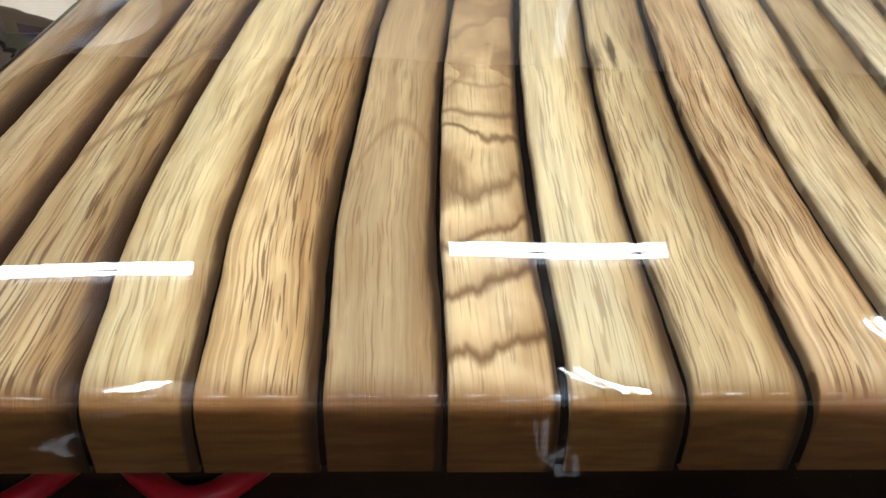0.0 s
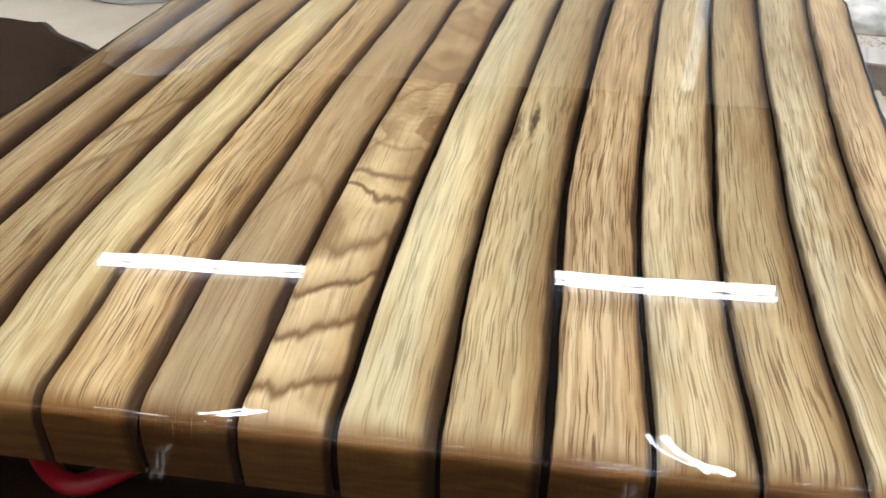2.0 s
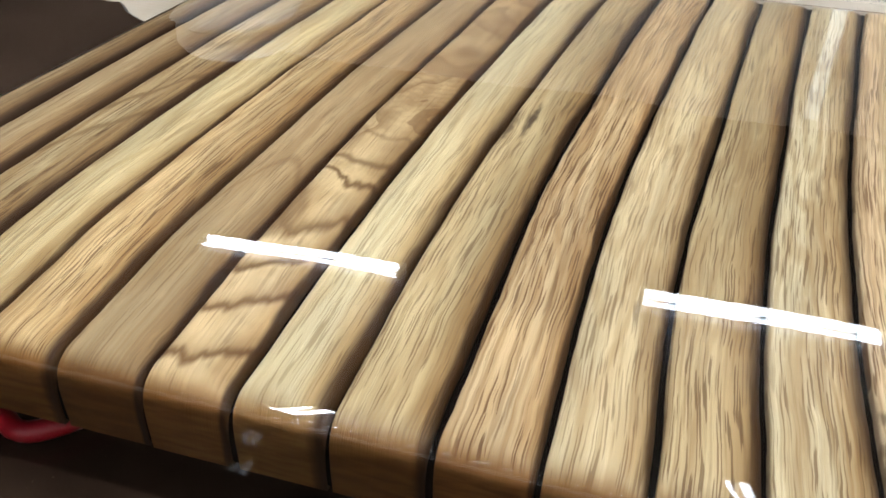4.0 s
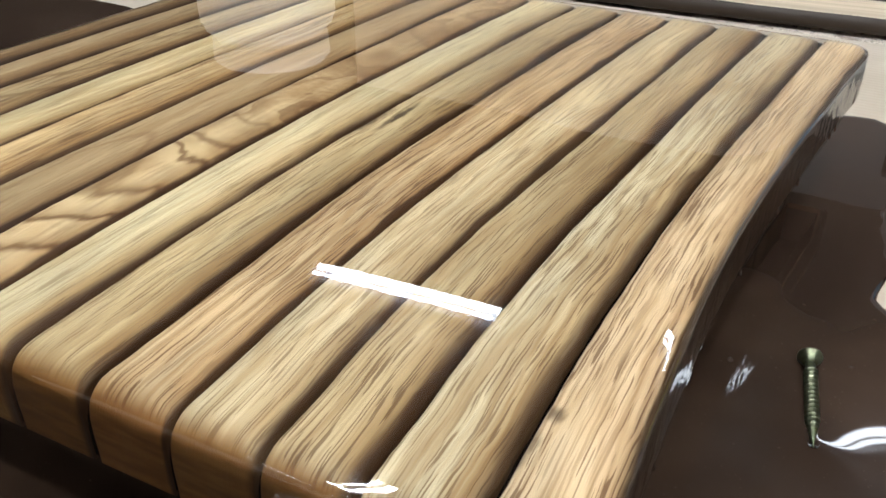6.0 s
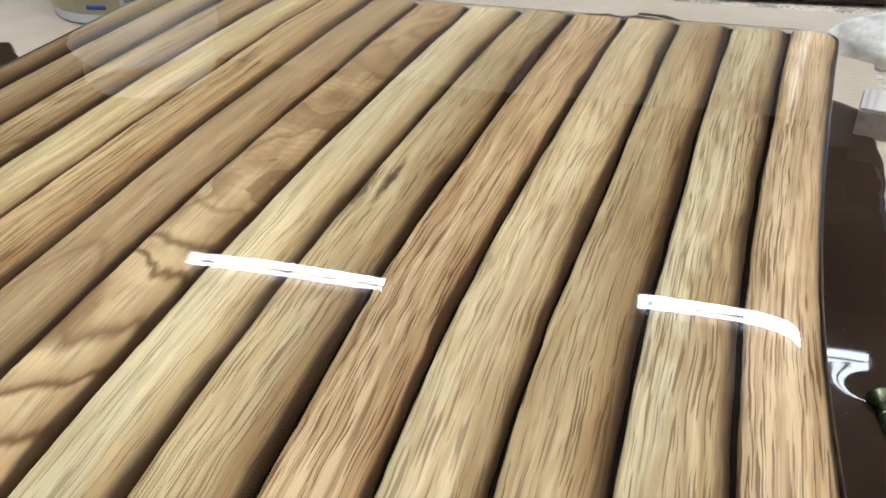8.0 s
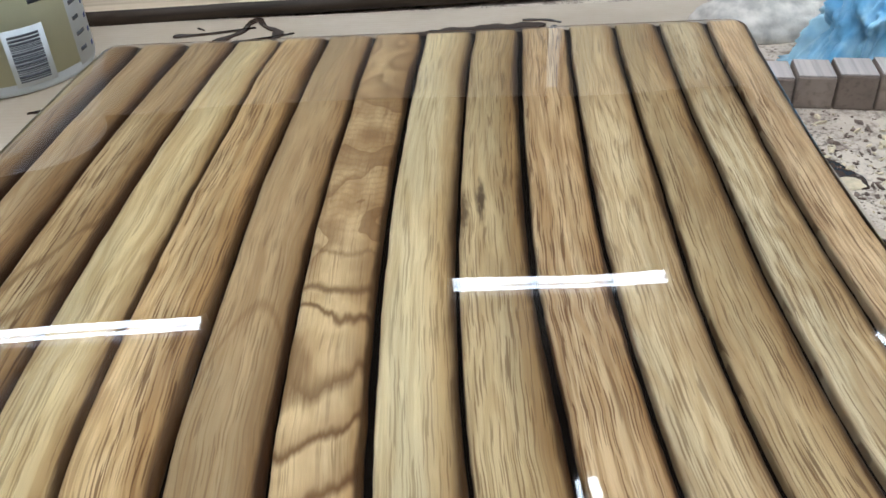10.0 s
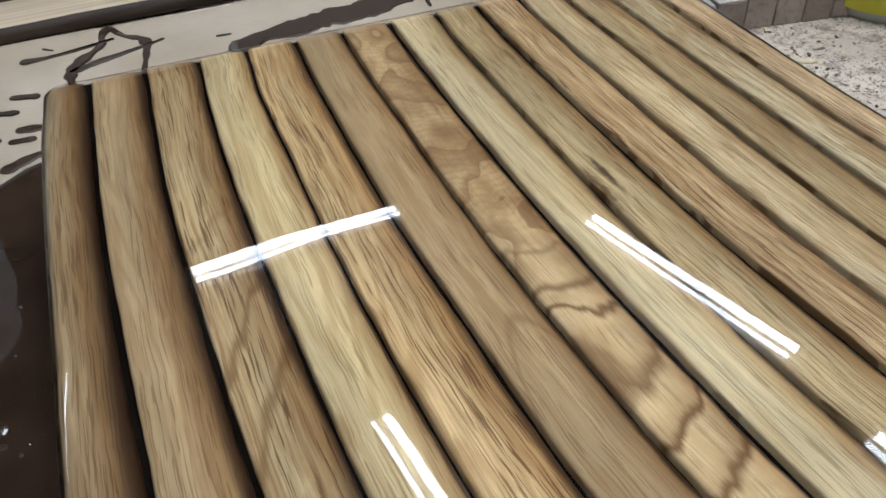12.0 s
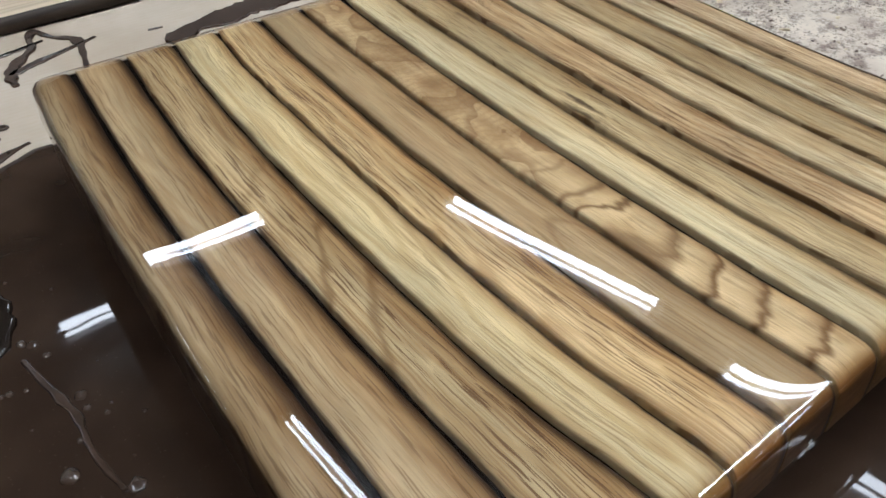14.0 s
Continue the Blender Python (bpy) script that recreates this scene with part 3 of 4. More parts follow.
for v in bm.verts:
    if v.co.z < -5 * mm:
        f = min(1, (-v.co.z - 5 * mm) / (8 * mm))
        lump = noise.noise((v.co.x * 38, v.co.y * 38, v.co.z * 60)) * 0.5 * mm + noise.noise((v.co.x * 150, v.co.y * 150, v.co.z * 170 + 4)) * 0.10 * mm
        if v.co.x > 0.36:
            lump += noise.noise((v.co.x * 90, v.co.y * 230, v.co.z * 260)) * 0.45 * mm
        away = Vector((v.co.x - 0.205, v.co.y - 0.205))
        away = Vector((math.copysign(1, away.x), 0)) if abs(away.x) > abs(away.y) else Vector((0, math.copysign(1, away.y)))
        v.co.x, v.co.y = v.co.x + away.x * max(lump, -0.3 * mm) * f, v.co.y + away.y * max(lump, -0.3 * mm) * f
    else:
        v.co.z += 0.10 * mm * noise.noise((v.co.x * 16, v.co.y * 16, 2.0))
coat = part("resin_coat", bm, M_COAT, panel, "clear glossy resin coat")
coat.location.z = 0.4 * mm

# ---- cardboard, puddle, bench ----
BENCH = (-1.0, -0.75, 1.25, 1.15)
bench = thing("workbench", "pale dusty timber workbench with stains and dark crumbs", "workbench")
part("tabletop", box(bmesh.new(), BENCH[0], BENCH[1], -0.044, BENCH[2], BENCH[3], -0.004, 0.003), M_BENCH, bench, "", False)
M_LEG = sawn("frame_timber", lin(168, 130, 88), 3, 2)
for x in (BENCH[0] + 0.06, BENCH[2] - 0.06):
    for y in (BENCH[1] + 0.06, BENCH[3] - 0.06):
        part("leg", box(bmesh.new(), x - 0.04, y - 0.04, FLOOR_Z, x + 0.04, y + 0.04, -0.044, 0.004), M_LEG, bench, "", False)
for y in (BENCH[1] + 0.06, BENCH[3] - 0.06):
    part("rail", box(bmesh.new(), BENCH[0] + 0.1, y - 0.02, -0.134, BENCH[2] - 0.1, y + 0.02, -0.044, 0.003), M_LEG, bench, "", False)
bm = bmesh.new()
sheet = bm.faces.new([bm.verts.new((x, y, 0.0)) for x, y in ((-0.75, -0.62), (0.49, -0.62), (0.488, 0.236), (0.4565, 0.266), (0.4565, 0.640), (-0.75, 0.640))])
for v in bmesh.ops.extrude_face_region(bm, geom=[sheet])["geom"]:
    if isinstance(v, bmesh.types.BMVert):
        v.co.z = -0.0038
bmesh.ops.recalc_face_normals(bm, faces=bm.faces)
cardboard = tagged(mesh_object("cardboard_sheet", bm, M_CARD, False), "pale cardboard sheet laid on the bench, soaked brown in front", "cardboard")


def pool(name, outline, height, mat, rim=0.004, seed=0, jag=0.004, freq=30):
    """A flat spill with a rounded, uneven rim inside a closed outline of (x, y)."""
    pts = []
    n = len(outline)
    for i in range(n):
        a, b = Vector(outline[i]), Vector(outline[(i + 1) % n])
        steps = max(1, int((b - a).length / 0.006))
        for s in range(steps):
            p = a.lerp(b, s / steps)
            j = noise.noise((p.x * freq, p.y * freq, seed)) * jag + noise.noise((p.x * freq * 4, p.y * freq * 4, seed + 3)) * jag * 0.35
            pts.append((p, j))
    m = len(pts)
    area = sum(pts[i][0].x * pts[(i + 1) % m][0].y - pts[(i + 1) % m][0].x * pts[i][0].y for i in range(m))
    sign = 1 if area > 0 else -1
    bm = bmesh.new()
    rings = []
    for inset, z in ((0.0, 0.0), (0.12, 0.55), (0.45, 0.9), (1.0, 1.0), (1.2, 1.0)):
        ring = []
        for i in range(m):
            d = (pts[(i + 2) % m][0] - pts[i - 2][0]).normalized()
            nrm = Vector((-d.y, d.x)) * sign
            p = pts[i][0] + nrm * (pts[i][1] + rim * inset)
            ring.append(bm.verts.new((p.x, p.y, height * z)))
        rings.append(ring)
    for a, b in zip(rings, rings[1:]):
        for i in range(m):
            q = (a[i], a[(i + 1) % m], b[(i + 1) % m], b[i])
            bm.faces.new(q if sign > 0 else q[::-1])
    bm.faces.new(rings[-1] if sign > 0 else rings[-1][::-1])
    return mesh_object(name, bm, mat)


puddle = pool("resin_puddle", [(-0.70, -0.55), (0.483, -0.55), (0.483, 0.10), (0.479, 0.228), (0.4525, 0.262), (0.4525, 0.30), (0.447, 0.463), (0.425, 0.476), (0.30, 0.470), (0.15, 0.447), (0.04, 0.458), (0.002, 0.455), (-0.022, 0.446), (-0.048, 0.418), (-0.074, 0.372), (-0.094, 0.386), (-0.128, 0.402), (-0.17, 0.432), (-0.22, 0.434), (-0.34, 0.44), (-0.70, 0.46)], 0.0016, M_PUDDLE, 0.006, 1)
tagged(puddle, "wide glossy dark brown puddle of spilt resin on cardboard", "puddle")

# ---- spills on the card ----
def trail(points, widths):
    """The rounded outline of a smear of changing width along a smooth line through points."""
    ctrl = [Vector(p) for p in points]
    pts, wide = [], []
    for i in range(len(ctrl) - 1):
        p0, p1, p2, p3 = ctrl[max(i - 1, 0)], ctrl[i], ctrl[i + 1], ctrl[min(i + 2, len(ctrl) - 1)]
        for k in range(6):
            f = k / 6
            p = 0.5 * (2 * p1 + (p2 - p0) * f + (2 * p0 - 5 * p1 + 4 * p2 - p3) * f * f + (3 * p1 - p0 - 3 * p2 + p3) * f**3)
            pts.append(p)
            wide.append((widths[i] * (1 - f) + widths[i + 1] * f) * (1 + 0.55 * noise.noise((p.x * 120, p.y * 120, 5.0))))
    pts.append(ctrl[-1]), wide.append(widths[-1])
    left, right = [], []
    for i, p in enumerate(pts):
        d = (pts[min(i + 1, len(pts) - 1)] - pts[max(i - 1, 0)]).normalized()
        n = Vector((-d.y, d.x)) * wide[i] / 2
        left.append(p + n), right.append(p - n)

    def cap(c, d, w):
        a0 = math.atan2(d.y, d.x)
        return [c + Vector((math.cos(a0 + t), math.sin(a0 + t))) * w / 2 for t in (-1.05, -0.52, 0, 0.52, 1.05)]

    first = cap(pts[0], pts[0] - pts[1], wide[0])
    last = cap(pts[-1], pts[-1] - pts[-2], wide[-1])
    return [tuple(v) for v in [*first, *right, *last, *reversed(left)]]


SMEARS = [
    ([(0.0540, 0.6360), (0.0480, 0.6205), (0.0450, 0.6033), (0.0280, 0.5830), (0.0190, 0.5650), (0.0180, 0.5490)], [0.008, 0.0065, 0.0065, 0.009, 0.011, 0.006]),
    ([(0.0560, 0.6343), (0.0640, 0.6145), (0.0780, 0.5982), (0.0740, 0.5680), (0.0670, 0.5380)], [0.006, 0.0045, 0.008, 0.0045, 0.0040]),
    ([(0.0200, 0.5670), (0.0400, 0.5760), (0.0660, 0.5850), (0.0920, 0.5947)], [0.009, 0.008, 0.0055, 0.0022]),
    ([(-0.0100, 0.5999), (0.0080, 0.6007), (0.0340, 0.6050), (0.0560, 0.6119)], [0.010, 0.0045, 0.0022, 0.0012]),
    ([(0.1460, 0.5530), (0.1620, 0.5630), (0.1890, 0.5670), (0.2190, 0.5740), (0.2490, 0.5760), (0.2790, 0.5830), (0.3040, 0.5900)], [0.022, 0.020, 0.030, 0.034, 0.033, 0.027, 0.012]),
    ([(0.2920, 0.6033), (0.3090, 0.6016), (0.3220, 0.5947)], [0.003, 0.005, 0.003]),
    ([(0.3160, 0.5850), (0.3100, 0.5730), (0.3070, 0.5590)], [0.006, 0.005, 0.002]),
    ([(-0.0220, 0.5440), (-0.0080, 0.5400)], [0.006, 0.008]),
    ([(-0.0340, 0.5240), (-0.0220, 0.5210)], [0.007, 0.006]),
    ([(-0.0200, 0.4950), (-0.0060, 0.4930)], [0.009, 0.008]),
    ([(-0.0260, 0.4810), (-0.0140, 0.4800)], [0.006, 0.006]),
    ([(-0.0300, 0.4480), (-0.0140, 0.4570), (0.0020, 0.4630)], [0.012, 0.006, 0.003]),
    ([(-0.0360, 0.4870), (-0.0480, 0.4790), (-0.0620, 0.4630), (-0.0840, 0.4550)], [0.012, 0.009, 0.006, 0.003]),
    ([(-0.0540, 0.5050), (-0.0600, 0.5040)], [0.003, 0.003]),
    ([(0.0040, 0.6171), (0.0100, 0.6119)], [0.002, 0.002]),
    ([(0.1320, 0.5810), (0.1420, 0.5800)], [0.003, 0.0015]),
]
for i, (pts, w) in enumerate(SMEARS):
    s = pool("resin_spill", trail(pts, w), 0.0011 if max(w) > 0.006 else 0.0008, M_DRIP, 0.0016 if max(w) > 0.008 else 0.00045, 20 + i, 0.0022 if max(w) > 0.02 else 0.0004, 110)
    s.location.z = 0.0002
    tagged(s, "dark brown resin smear drying on pale cardboard", "spill", "resin spills")


stain = pool("resin_spill", trail([(0.452, 0.356), (0.459, 0.340), (0.467, 0.326), (0.470, 0.315)], [0.010, 0.016, 0.014, 0.006]), 0.0007, M_DRIP, 0.0010, 50, 0.0010, 90)
stain.location.z = -0.0039
tagged(stain, "dark brown resin patch soaked into the dusty bench", "spill", "resin spills")


def bead(name, x, y, r, h, mat, label, group, seed):
    bm = bmesh.new()
    bmesh.ops.create_icosphere(bm, subdivisions=3, radius=1)
    for v in bm.verts:
        v.co *= 1 + 0.25 * noise.noise(v.co * 1.3 + Vector((seed, 0, 0)))
        v.co = Vector((v.co.x * r, v.co.y * r, v.co.z * h))
    ob = mesh_object(name, bm, mat)
    ob.location = (x, y, 0.0016)
    return tagged(ob, label, "droplet", group)


rnd = random.Random(5)
for i in range(30):
    y = rnd.uniform(0.16, 0.345)
    x = -0.052 - 0.10 * (y - 0.25) + rnd.gauss(0, 0.012)
    r = rnd.choice((0.0008, 0.001, 0.0014, 0.002, 0.003))
    bead("resin_droplet", x, y, r * rnd.uniform(0.8, 1.5), r * 0.55, M_DRIP, "glossy raised droplet on the brown resin", "droplets in the puddle", i)
for i, (x, y, r) in enumerate(((0.4475, 0.205, 0.0010), (0.419, 0.196, 0.0006), (0.409, 0.172, 0.0007), (0.433, 0.232, 0.0006), (0.443, 0.150, 0.0011), (0.405, 0.187, 0.0012))):
    bead("resin_droplet", x, y, r, r * 0.6, M_DRIP, "glossy raised droplet on the brown resin", "droplets in the puddle", 60 + i)

M_JELLY = Mat("cloudy_resin").set(Base_Color=(0.016, 0.011, 0.008), Roughness=0.06, IOR=1.5)
for i, (pts, w, lab) in enumerate((
    ([(-0.098, 0.345), (-0.078, 0.335), (-0.066, 0.315), (-0.066, 0.295), (-0.080, 0.278), (-0.10, 0.270)], [0.022, 0.027, 0.028, 0.027, 0.026, 0.022], "cloudy half-set skin of resin on the puddle"),
    ([(-0.058, 0.262), (-0.054, 0.240), (-0.049, 0.215), (-0.050, 0.19), (-0.046, 0.165)], [0.002, 0.0036, 0.0042, 0.0036, 0.003], "raised ridge of half-set brown resin"),
    ([(-0.072, 0.385), (-0.060, 0.374), (-0.050, 0.376)], [0.006, 0.01, 0.006], "raised ridge of half-set brown resin"))):
    o = pool("resin_skin", trail(pts, w), 0.0016, M_JELLY if i == 0 else M_DRIP, 0.0025 if i == 0 else 0.0009, 70 + i, 0.002 if i == 0 else 0.0012, 90)
    o.location.z = 0.0014
    tagged(o, lab, "spill")


# ---- screw ----
def screw(at, to):
    a, b = Vector(at), Vector(to)
    L = (b - a).length
    ob = thing("wood_screw", "olive-plated countersunk wood screw lying in brown resin", "screw")
    ob.matrix_basis = Matrix.Translation(a) @ (b - a).to_track_quat("Z", "Y").to_matrix().to_4x4()
    bm = lathe(bmesh.new(), [(0.0010, 0.0014), (0.0030, 0.0002), (0.0047, 0.0), (0.00485, 0.0006), (0.0046, 0.0011), (0.0030, 0.0034), (0.0020, 0.0052)], 28)
    part("head", bm, M_SCREW, ob)
    part("shank", lathe(bmesh.new(), [(0.0020, 0.0050), (0.0019, 0.014), (0.00165, 0.0155), (0.0016, L - 0.009), (0.0010, L - 0.0035), (0.0002, L)], 18), M_SCREW, ob)
    bm = bmesh.new()
    turns, n, rows = 17, 18, []
    for i in range(turns * n + 1):
        f = i / (turns * n)
        z, t = 0.0090 + f * (L - 0.0110), 2 * math.pi * turns * f
        taper = 1.0 if f < 0.72 else max(0.16, 1 - (f - 0.72) / 0.30)
        ro, ri = 0.0026 * taper + 0.0001, 0.0013 * taper
        rows.append([bm.verts.new((r * math.cos(t), r * math.sin(t), z + dz)) for r, dz in ((ri, -0.0009), (ro, -0.00012), (ro, 0.00012), (ri, 0.0009))])
    for p, q in zip(rows, rows[1:]):
        for k in range(3):
            bm.faces.new((p[k], p[k + 1], q[k + 1], q[k]))
    part("thread", bm, M_SCREW, ob)
    part("recess", lathe(bmesh.new(), [(0.0021, 0.00012), (0.0019, -0.00012), (0.0004, -0.00008)], 4), M_INK, ob, "dark drive recess")
    for s in (-1, 1):
        part("burr", tube(bmesh.new(), [(0.0003 * s, 0, L - 0.001), (0.0012 * s, 0.0006, L + 0.0004), (0.002 * s, 0.0012, L - 0.0006)], [0.0004, 0.0003, 0.0001], 5), M_STEEL, ob, "bright metal burr")


bm = bmesh.new()
mid, lie = Vector((0.4375, 0.1755)), Vector((0.203, -0.979))
grid = []
for i in range(41):
    row = []
    for j in range(29):
        u, w = -0.052 + 0.104 * i / 40, -0.031 + 0.062 * j / 28
        p = mid + lie * u + Vector((-lie.y, lie.x)) * w
        d = math.hypot(max(0, abs(u) - 0.022) / 0.028, w / 0.030)
        row.append(bm.verts.new((p.x, p.y, 0.0013 * (1 - min(1, d)) ** 3 - 0.000002)))
    grid.append(row)
for p, q in zip(grid, grid[1:]):
    for j in range(28):
        bm.faces.new((p[j], p[j + 1], q[j + 1], q[j]))
collar = mesh_object("resin_skin", bm, M_PUDDLE)
collar.location.z = 0.0016
tagged(collar, "raised brown resin drawn up round the screw", "spill")
screw((0.4325, 0.1988, 0.0058), (0.4425, 0.1506, 0.0032))


# ---- jars ----
def patch(a0, a1, z0, z1, r, seg=24):
    """A label bent round an upright jar."""
    bm = bmesh.new()
    rows = []
    for k in range(seg + 1):
        a = radians(a0 + (a1 - a0) * k / seg)
        rows.append([bm.verts.new((rr * math.cos(a), rr * math.sin(a), z)) for rr, z in ((r, z0), (r, z1), (r - 0.0003, z1), (r - 0.0003, z0))])
    for p, q in zip(rows, rows[1:]):
        for k in range(4):
            bm.faces.new((p[k], q[k], q[(k + 1) % 4], p[(k + 1) % 4]))
    return bm


jar = thing("plastic_jar", "tall white plastic jar with a pale olive label, on cardboard", "jar", at=(-0.134, 0.545, 0.0))
R = 0.0665
part("body", lathe(bmesh.new(), [(R - 0.005, 0), (R - 0.001, 0.001), (R, 0.004), (R, 0.160), (R - 0.003, 0.168), (R - 0.012, 0.176), (R - 0.014, 0.182)], 64), M_LABEL, jar, "white plastic body")
part("lid", lathe(bmesh.new(), [(R - 0.012, 0.180), (R - 0.009, 0.181), (R - 0.008, 0.198), (R - 0.012, 0.203), (R - 0.02, 0.204)], 64), M_HOUSING, jar, "white screw lid")
label = part("label", patch(-190, -13, 0.010, 0.128, R + 0.0005, 64), M_JAR, jar, "pale olive printed label")
edge_label = part("label", patch(-13, 26, 0.006, 0.128, R + 0.0005, 24), M_LABEL, jar, "white label edge with dark graduation marks")
barcode = part("barcode", patch(-62, -35, 0.007, 0.051, R + 0.0009, 10), M_LABEL, jar, "white field of a barcode")
rnd = random.Random(3)
z = 0.0105
while z < 0.046:
    h = rnd.choice((0.0005, 0.0008, 0.0013, 0.0018))
    part("bar", patch(-59, -39, z, z + h, R + 0.0012, 8), M_INK, barcode)
    z += h + rnd.choice((0.0005, 0.0007, 0.001))
for i in range(8):
    part("mark", patch(-9, -1 + 3 * (i % 2), 0.016 + i * 0.0125, 0.019 + i * 0.0125, R + 0.0009, 6), M_INK, edge_label)
for i in range(9):
    part("mark", patch(9, 13, 0.013 + i * 0.0115, 0.0165 + i * 0.0115, R + 0.0009, 4), M_BLUE_INK, edge_label)
for a, b, z0, z1 in ((-84, -70, 0.030, 0.036), (-86, -72, 0.014, 0.017), (-40, -18, 0.066, 0.071), (-44, -22, 0.088, 0.092), (-120, -92, 0.05, 0.062), (-86, -70, 0.043, 0.046)):
    part("printing", patch(a, b, z0, z1, R + 0.0009, 8), M_BLUE_INK if z0 < 0.06 else M_INK, label)

M_CLEAR = Mat("cloudy_plastic").set(Base_Color=(0.72, 0.75, 0.70), Roughness=0.22, Transmission_Weight=0.45, IOR=1.4)
cup = thing("plastic_cup", "cloudy plastic cup with a yellow label, standing on the bench", "cup", at=(0.650, 0.402, -0.004))
part("body", lathe(bmesh.new(), [(0.038, 0), (0.042, 0.001), (0.0435, 0.005), (0.049, 0.085), (0.0505, 0.088), (0.050, 0.090), (0.048, 0.088), (0.0425, 0.007), (0.036, 0.003)], 48), M_CLEAR, cup)
part("label", patch(-175, -100, 0.010, 0.070, 0.0478, 20), M_YELLOW, cup, "yellow printed label")
for i in range(7):
    part("printing", patch(-97 + i * 6, -94 + i * 6, 0.012, 0.060, 0.0482, 4), M_BLUE_INK, cup)


# ---- planks behind ----
M_PLANK = sawn("pale_sawn_plank", lin(196, 176, 150), 1.0, 0, 0.3)
M_EDGE = sawn("dark_plank_edge", lin(62, 50, 40), 2.0, 0, 0.6, 0.5)


def lath(y, depth, height, x0, x1, turn, seed, z=0.0):
    """A long sawn plank with a dark waney edge."""
    ob = thing("sawn_plank", "pale sawn plank with a dark stained rounded edge", "plank", "planks behind the panel", at=(0, y, z), turn=turn)
    prof = [(0, 0), (-0.0015, height * 0.3), (-0.001, height * 0.7), (0.003, height), (depth - 0.003, height), (depth, height * 0.7), (depth, 0)]
    for nm, sel, mat in (("face", slice(3, 5), M_PLANK), ("edge", slice(0, 4), M_EDGE), ("edge", slice(4, 7), M_EDGE)):
        bm = bmesh.new()
        pr = prof[sel]
        rows = []
        for k in range(61):
            x = x0 + (x1 - x0) * k / 60
            w = 0.0022 * noise.noise((x * 14, seed, 0)) + 0.001 * noise.noise((x * 60, seed, 3))
            rows.append([bm.verts.new((x, py + (w if py < depth / 2 else -w), pz + 0.0004 * noise.noise((x * 30, py * 90, seed)) * (pz > 0))) for py, pz in pr])
        for a, b in zip(rows, rows[1:]):
            for i in range(len(pr) - 1):
                bm.faces.new((a[i], b[i], b[i + 1], a[i + 1]))
        part(nm, bm, mat, ob, "dark stained waney edge" if nm == "edge" else "pale sawn face")
    return ob


lath(0.641, 0.060, 0.0125, -0.85, 0.66, 3.2, 1.0)
lath(0.709, 0.075, 0.0135, -0.85, 0.68, 3.0, 2.0)
lath(0.794, 0.085, 0.022, -0.85, 0.72, 2.0, 3.0)


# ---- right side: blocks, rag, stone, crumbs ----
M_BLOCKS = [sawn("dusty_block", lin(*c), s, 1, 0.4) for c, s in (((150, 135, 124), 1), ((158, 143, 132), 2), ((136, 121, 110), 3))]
# Paler colour for the thin top slabs than for the block sides.
M_BLOCK_TOP = sawn("pale_block_top", lin(188, 177, 170), 4, 1, 0.4)
for i in range(8):
    x = 0.4365 + 0.0262 * i
    blk = thing("wood_block", "small dusty grey-brown wooden block in a row", "block", "row of blocks", at=(x, 0.4262 - 0.17 * (x - 0.4375), -0.004), turn=-9.5 + random.uniform(-1, 1))
    tall = 0.0205 + 0.0019 * min(i, 5) + random.uniform(-0.5, 0.5) * mm
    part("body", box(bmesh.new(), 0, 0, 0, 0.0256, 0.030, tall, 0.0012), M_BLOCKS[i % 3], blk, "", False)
    part("top_face", box(bmesh.new(), 0.0006, 0.0006, tall + 0.0001, 0.0250, 0.0294, tall + 0.0013, 0.0005), M_BLOCK_TOP, blk, "paler top face", False)

bm = bmesh.new()
bmesh.ops.create_icosphere(bm, subdivisions=6, radius=1)
for v in bm.verts:
    p = v.co.copy()
    warp = p + 0.5 * Vector((noise.noise(p * 1.4), noise.noise(p * 1.4 + Vector((5, 0, 0))), noise.noise(p * 1.4 + Vector((0, 9, 0)))))
    fold = 1 - abs(noise.noise((warp.x * 2.4 + 1.0, warp.y * 2.4, warp.z * 0.9))) * 2.2
    fold2 = 1 - abs(noise.noise((warp.x * 5.5, warp.y * 5.5 + 3, warp.z * 2.2))) * 2.2
    fold3 = 1 - abs(noise.noise((warp.x * 11, warp.y * 11 + 7, warp.z * 3.5))) * 2.2
    r = 0.66 + 0.32 * fold + 0.17 * fold2 + 0.06 * fold3
    wide = 0.92 - 0.12 * p.z + 0.28 * max(0, -p.z)
    v.co = Vector((p.x * 0.046 * r * wide + 0.010 * math.sin(2.6 * p.z), p.y * 0.040 * r * wide, max(p.z, -0.45) * 0.075 * r))
    if v.co.z < -0.03:
        v.co.z = -0.03
        v.co.x *= 1.15
rag = mesh_object("cleaning_rag", bm, M_CLOTH)
rag.location = (0.541, 0.484, 0.027)
tagged(rag, "crumpled bright blue cleaning rag heaped behind blocks", "rag")

bm = bmesh.new()
bmesh.ops.create_icosphere(bm, subdivisions=5, radius=1)
for v in bm.verts:
    p = v.co.copy()
    r = 1 + 0.08 * noise.noise(p * 2.2) + 0.025 * noise.noise(p * 8)
    v.co = Vector((p.x * 0.064 * r, p.y * 0.034 * r, max(p.z * 0.028 * r, -0.004)))
stone = mesh_object("plaster_lump", bm, M_STONE)
stone.location = (0.490, 0.570, 0.0)
tagged(stone, "long rounded lump of pale dirty plaster on the bench", "plaster")

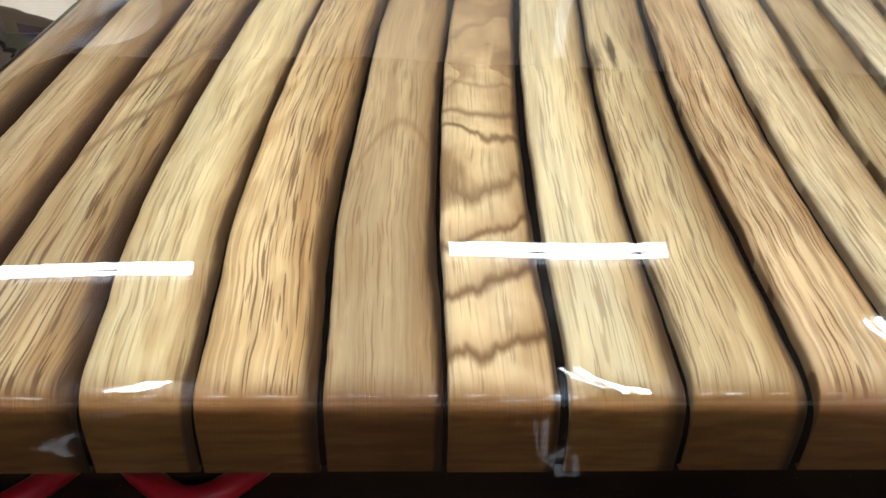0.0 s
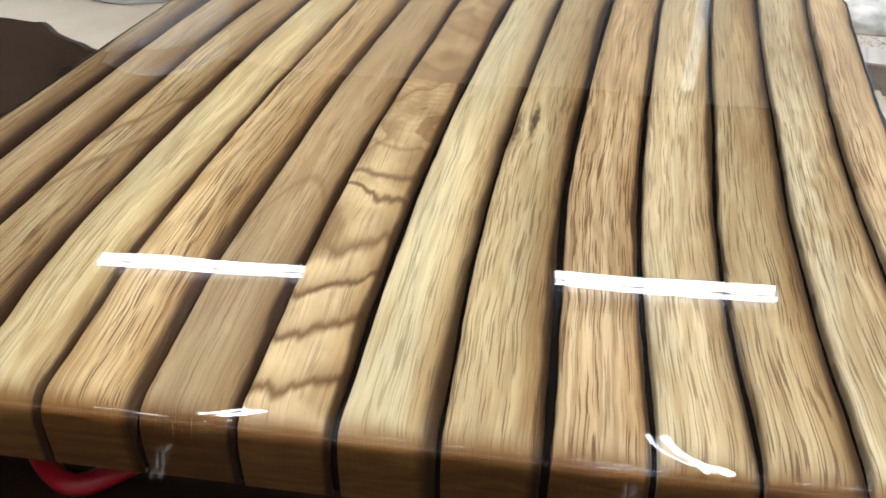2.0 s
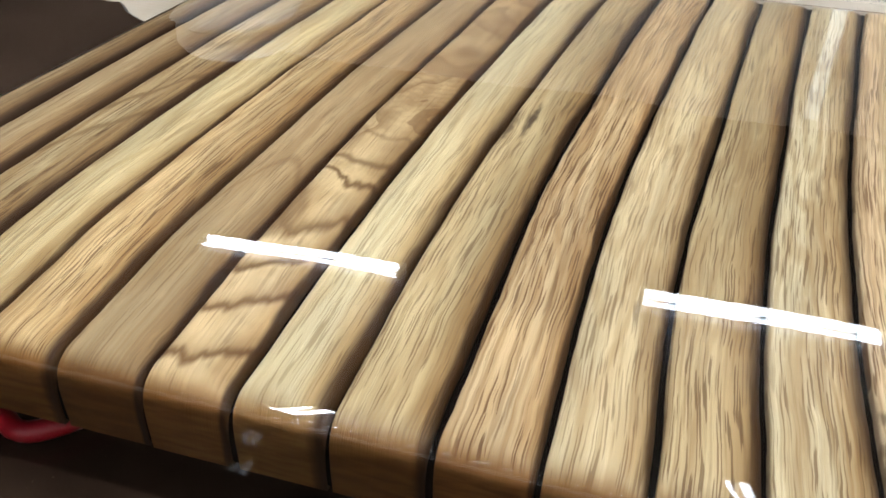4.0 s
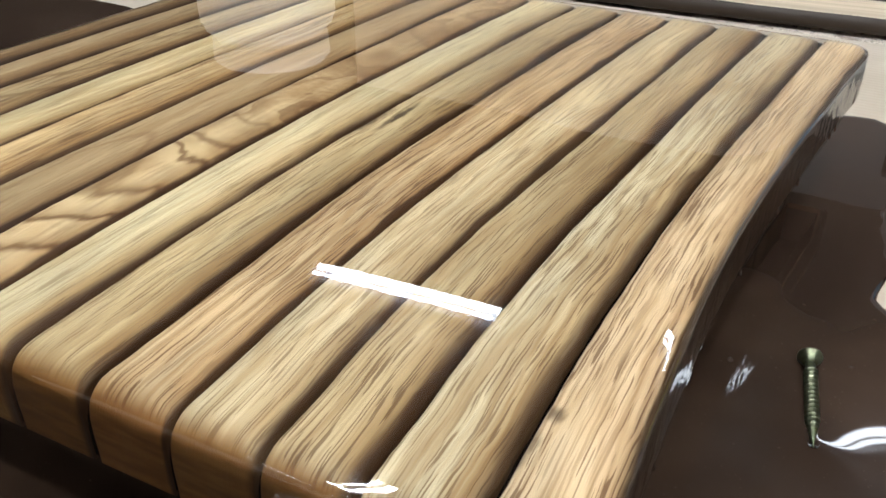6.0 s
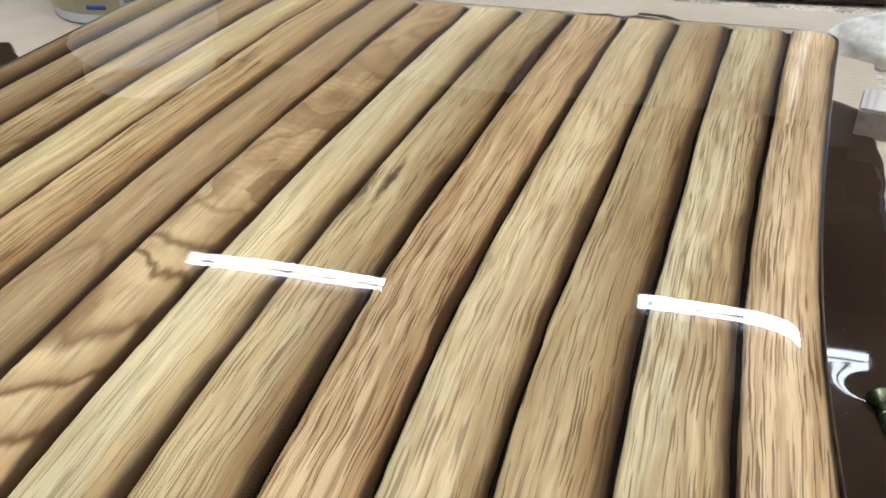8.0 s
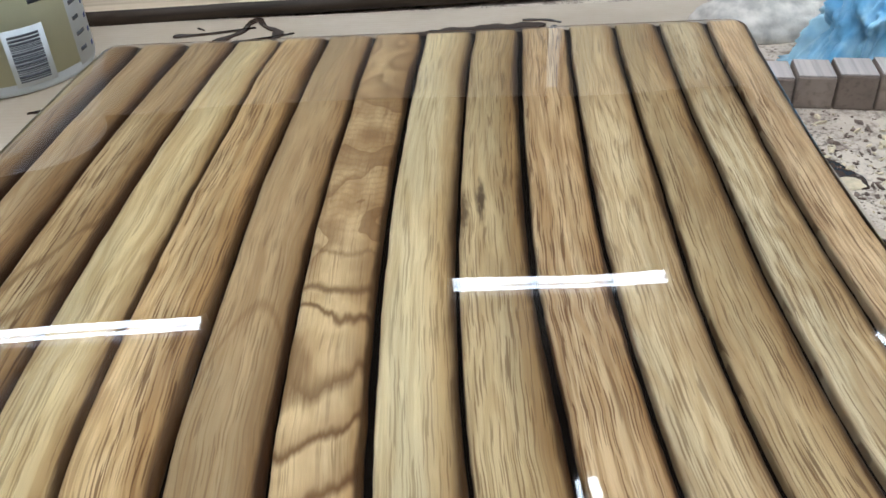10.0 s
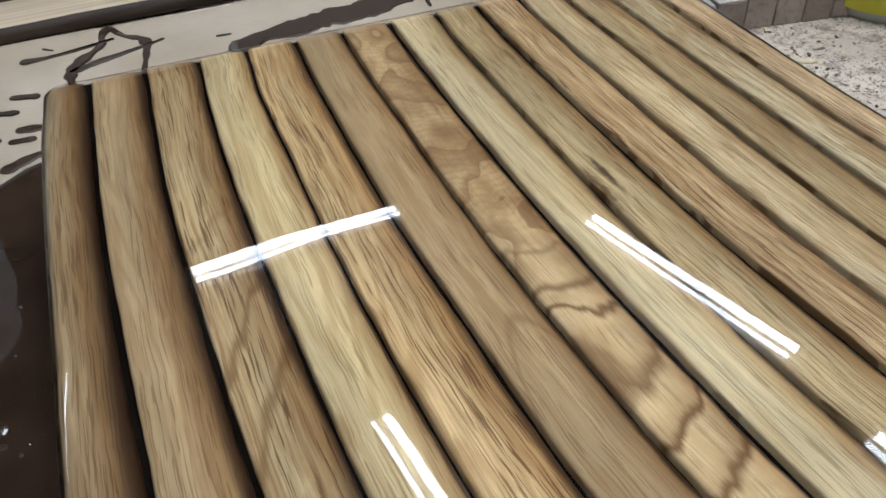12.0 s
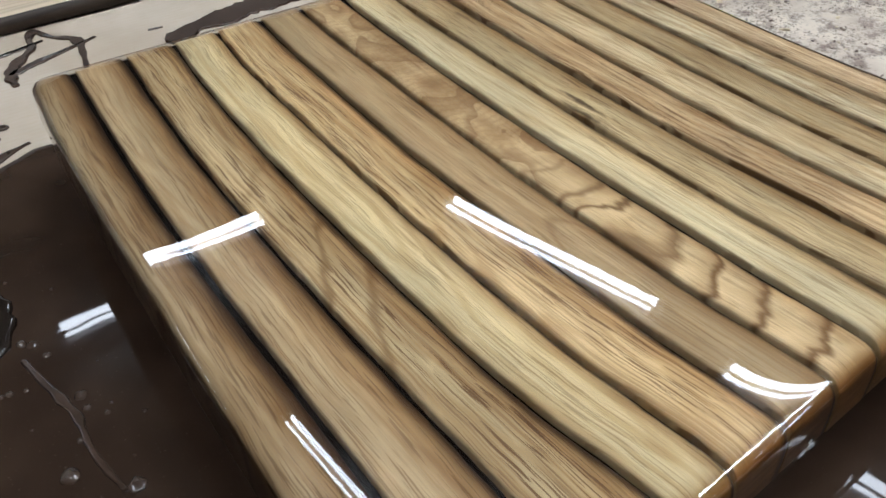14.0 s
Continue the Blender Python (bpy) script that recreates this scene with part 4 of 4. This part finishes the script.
CRUMBS = [plain("dark_crumb", lin(112, 95, 84), 0.8, 0, 0.4, 200, 0.3), plain("pale_chip", lin(206, 190, 160), 0.8, 0, 0.15, 200, 0.3)]
for which, count, nm, lab in ((0, 520, "wood_crumbs", "dark wood crumbs and dirt scattered on the bench"), (1, 130, "wood_chips", "pale wood chips scattered on the bench")):
    bm = bmesh.new()
    rnd = random.Random(11 + which)
    for i in range(count):
        y = rnd.triangular(0.12, 0.425, 0.36)
        x = 0.460 + abs(rnd.gauss(0, 0.055))
        if x > 0.72 or (x > 0.585 and y > 0.34):
            continue
        s = rnd.choice((0.0005, 0.0007, 0.0007, 0.001, 0.0014, 0.002)) * (1.0 if which == 0 else 1.3)
        r = bmesh.ops.create_icosphere(bm, subdivisions=1, radius=s, matrix=pose(x, y, -0.004 + s * 0.25, rnd.uniform(0, 40), rnd.uniform(0, 40), rnd.uniform(0, 360)) @ Matrix.Diagonal((rnd.uniform(0.7, 2.2), rnd.uniform(0.5, 1.2), rnd.uniform(0.2, 0.5), 1)))
        for v in r["verts"]:
            v.co += Vector((rnd.gauss(0, s * 0.2), rnd.gauss(0, s * 0.2), 0))
    tagged(mesh_object(nm, bm, CRUMBS[which], False), lab, "debris", kind="stuff")
for i, (x, y, sx, sy, t) in enumerate(((0.462, 0.318, 0.010, 0.007, 20), (0.518, 0.352, 0.014, 0.004, -35), (0.505, 0.365, 0.006, 0.005, 10), (0.478, 0.262, 0.009, 0.006, 60))):
    bm = bmesh.new()
    bmesh.ops.create_icosphere(bm, subdivisions=2, radius=1)
    for v in bm.verts:
        v.co *= 1 + 0.35 * noise.noise(v.co * 1.7 + Vector((i * 5.0, 0, 0)))
        v.co = Vector((v.co.x * sx, v.co.y * sy, v.co.z * 0.0016))
    o = mesh_object("wood_chip", bm, CRUMBS[1], False)
    o.matrix_basis = pose(x, y, -0.003, 0, 0, t)
    tagged(o, "pale flat wood chip lying on the dusty bench", "chip", "larger chips")


# ---- under the panel ----
M_PROP = sawn("prop_timber", lin(150, 112, 70), 6, 0)
for x, y in ((0.07, 0.11), (0.33, 0.11), (0.07, 0.31), (0.33, 0.31)):
    o = mesh_object("support_block", box(bmesh.new(), x - 0.018, y - 0.03, 0.0012, x + 0.018, y + 0.03, TOP - DEEP, 0.001), M_PROP, False)
    tagged(o, "plain timber block propping up the oak top", "block", "props under the panel")

sc = thing("scissors", "steel scissors with red plastic ring handles, lying in the resin", "scissors", at=(0.106, 0.037, 0.0016), turn=6)
for s, cx in ((-1, -0.070), (1, -0.007)):
    ring = []
    for k in range(33):
        a = 2 * math.pi * k / 32
        ring.append((cx + 0.0285 * math.cos(a) * (1 - 0.45 * max(0, -math.sin(a))), 0.021 * math.sin(a) * (1.25 if math.sin(a) < 0 else 1.0), 0.0052 + 0.0012 * s))
    part("handle", tube(bmesh.new(), ring, 0.0042, 10), M_RED, sc, "red plastic ring handle")
    part("handle_stem", tube(bmesh.new(), [(cx + s * 0.004, 0.018, 0.0052), (cx * 0.55 - 0.012, 0.036, 0.0052), (-0.030 - s * 0.002, 0.052, 0.0052)], [0.0045, 0.0042, 0.0032], 10), M_RED, sc, "red plastic stem")
    part("blade", box(bmesh.new(), -0.005, 0.05, 0.0042 + 0.0006 * s, 0.005, 0.125, 0.0052 + 0.0006 * s, 0.0003, Matrix.Translation((-0.030, 0, 0)) @ pose(0, 0, 0, 0, 0, -s * 3)), M_STEEL, sc, "steel blade", False)

# drips that hang from the coat's lower edge
rnd = random.Random(9)
for i in range(6):
    u = rnd.random()
    y = 0.02 + u * (LENGTH - 0.04)
    x = groove(14, y) + 0.0006
    r, h = rnd.uniform(0.0006, 0.0011), rnd.uniform(0.0006, 0.0016)
    bm = lathe(bmesh.new(), [(r * 0.2, 0.003), (r * 0.8, 0.001), (r, -h * 0.3), (r * 0.8, -h * 0.8), (r * 0.25, -h)], 10)
    d = part("drip", bm, M_DRIP, panel, "hanging resin drip")
    d.location = (x, y, -DEEP - 0.0002)
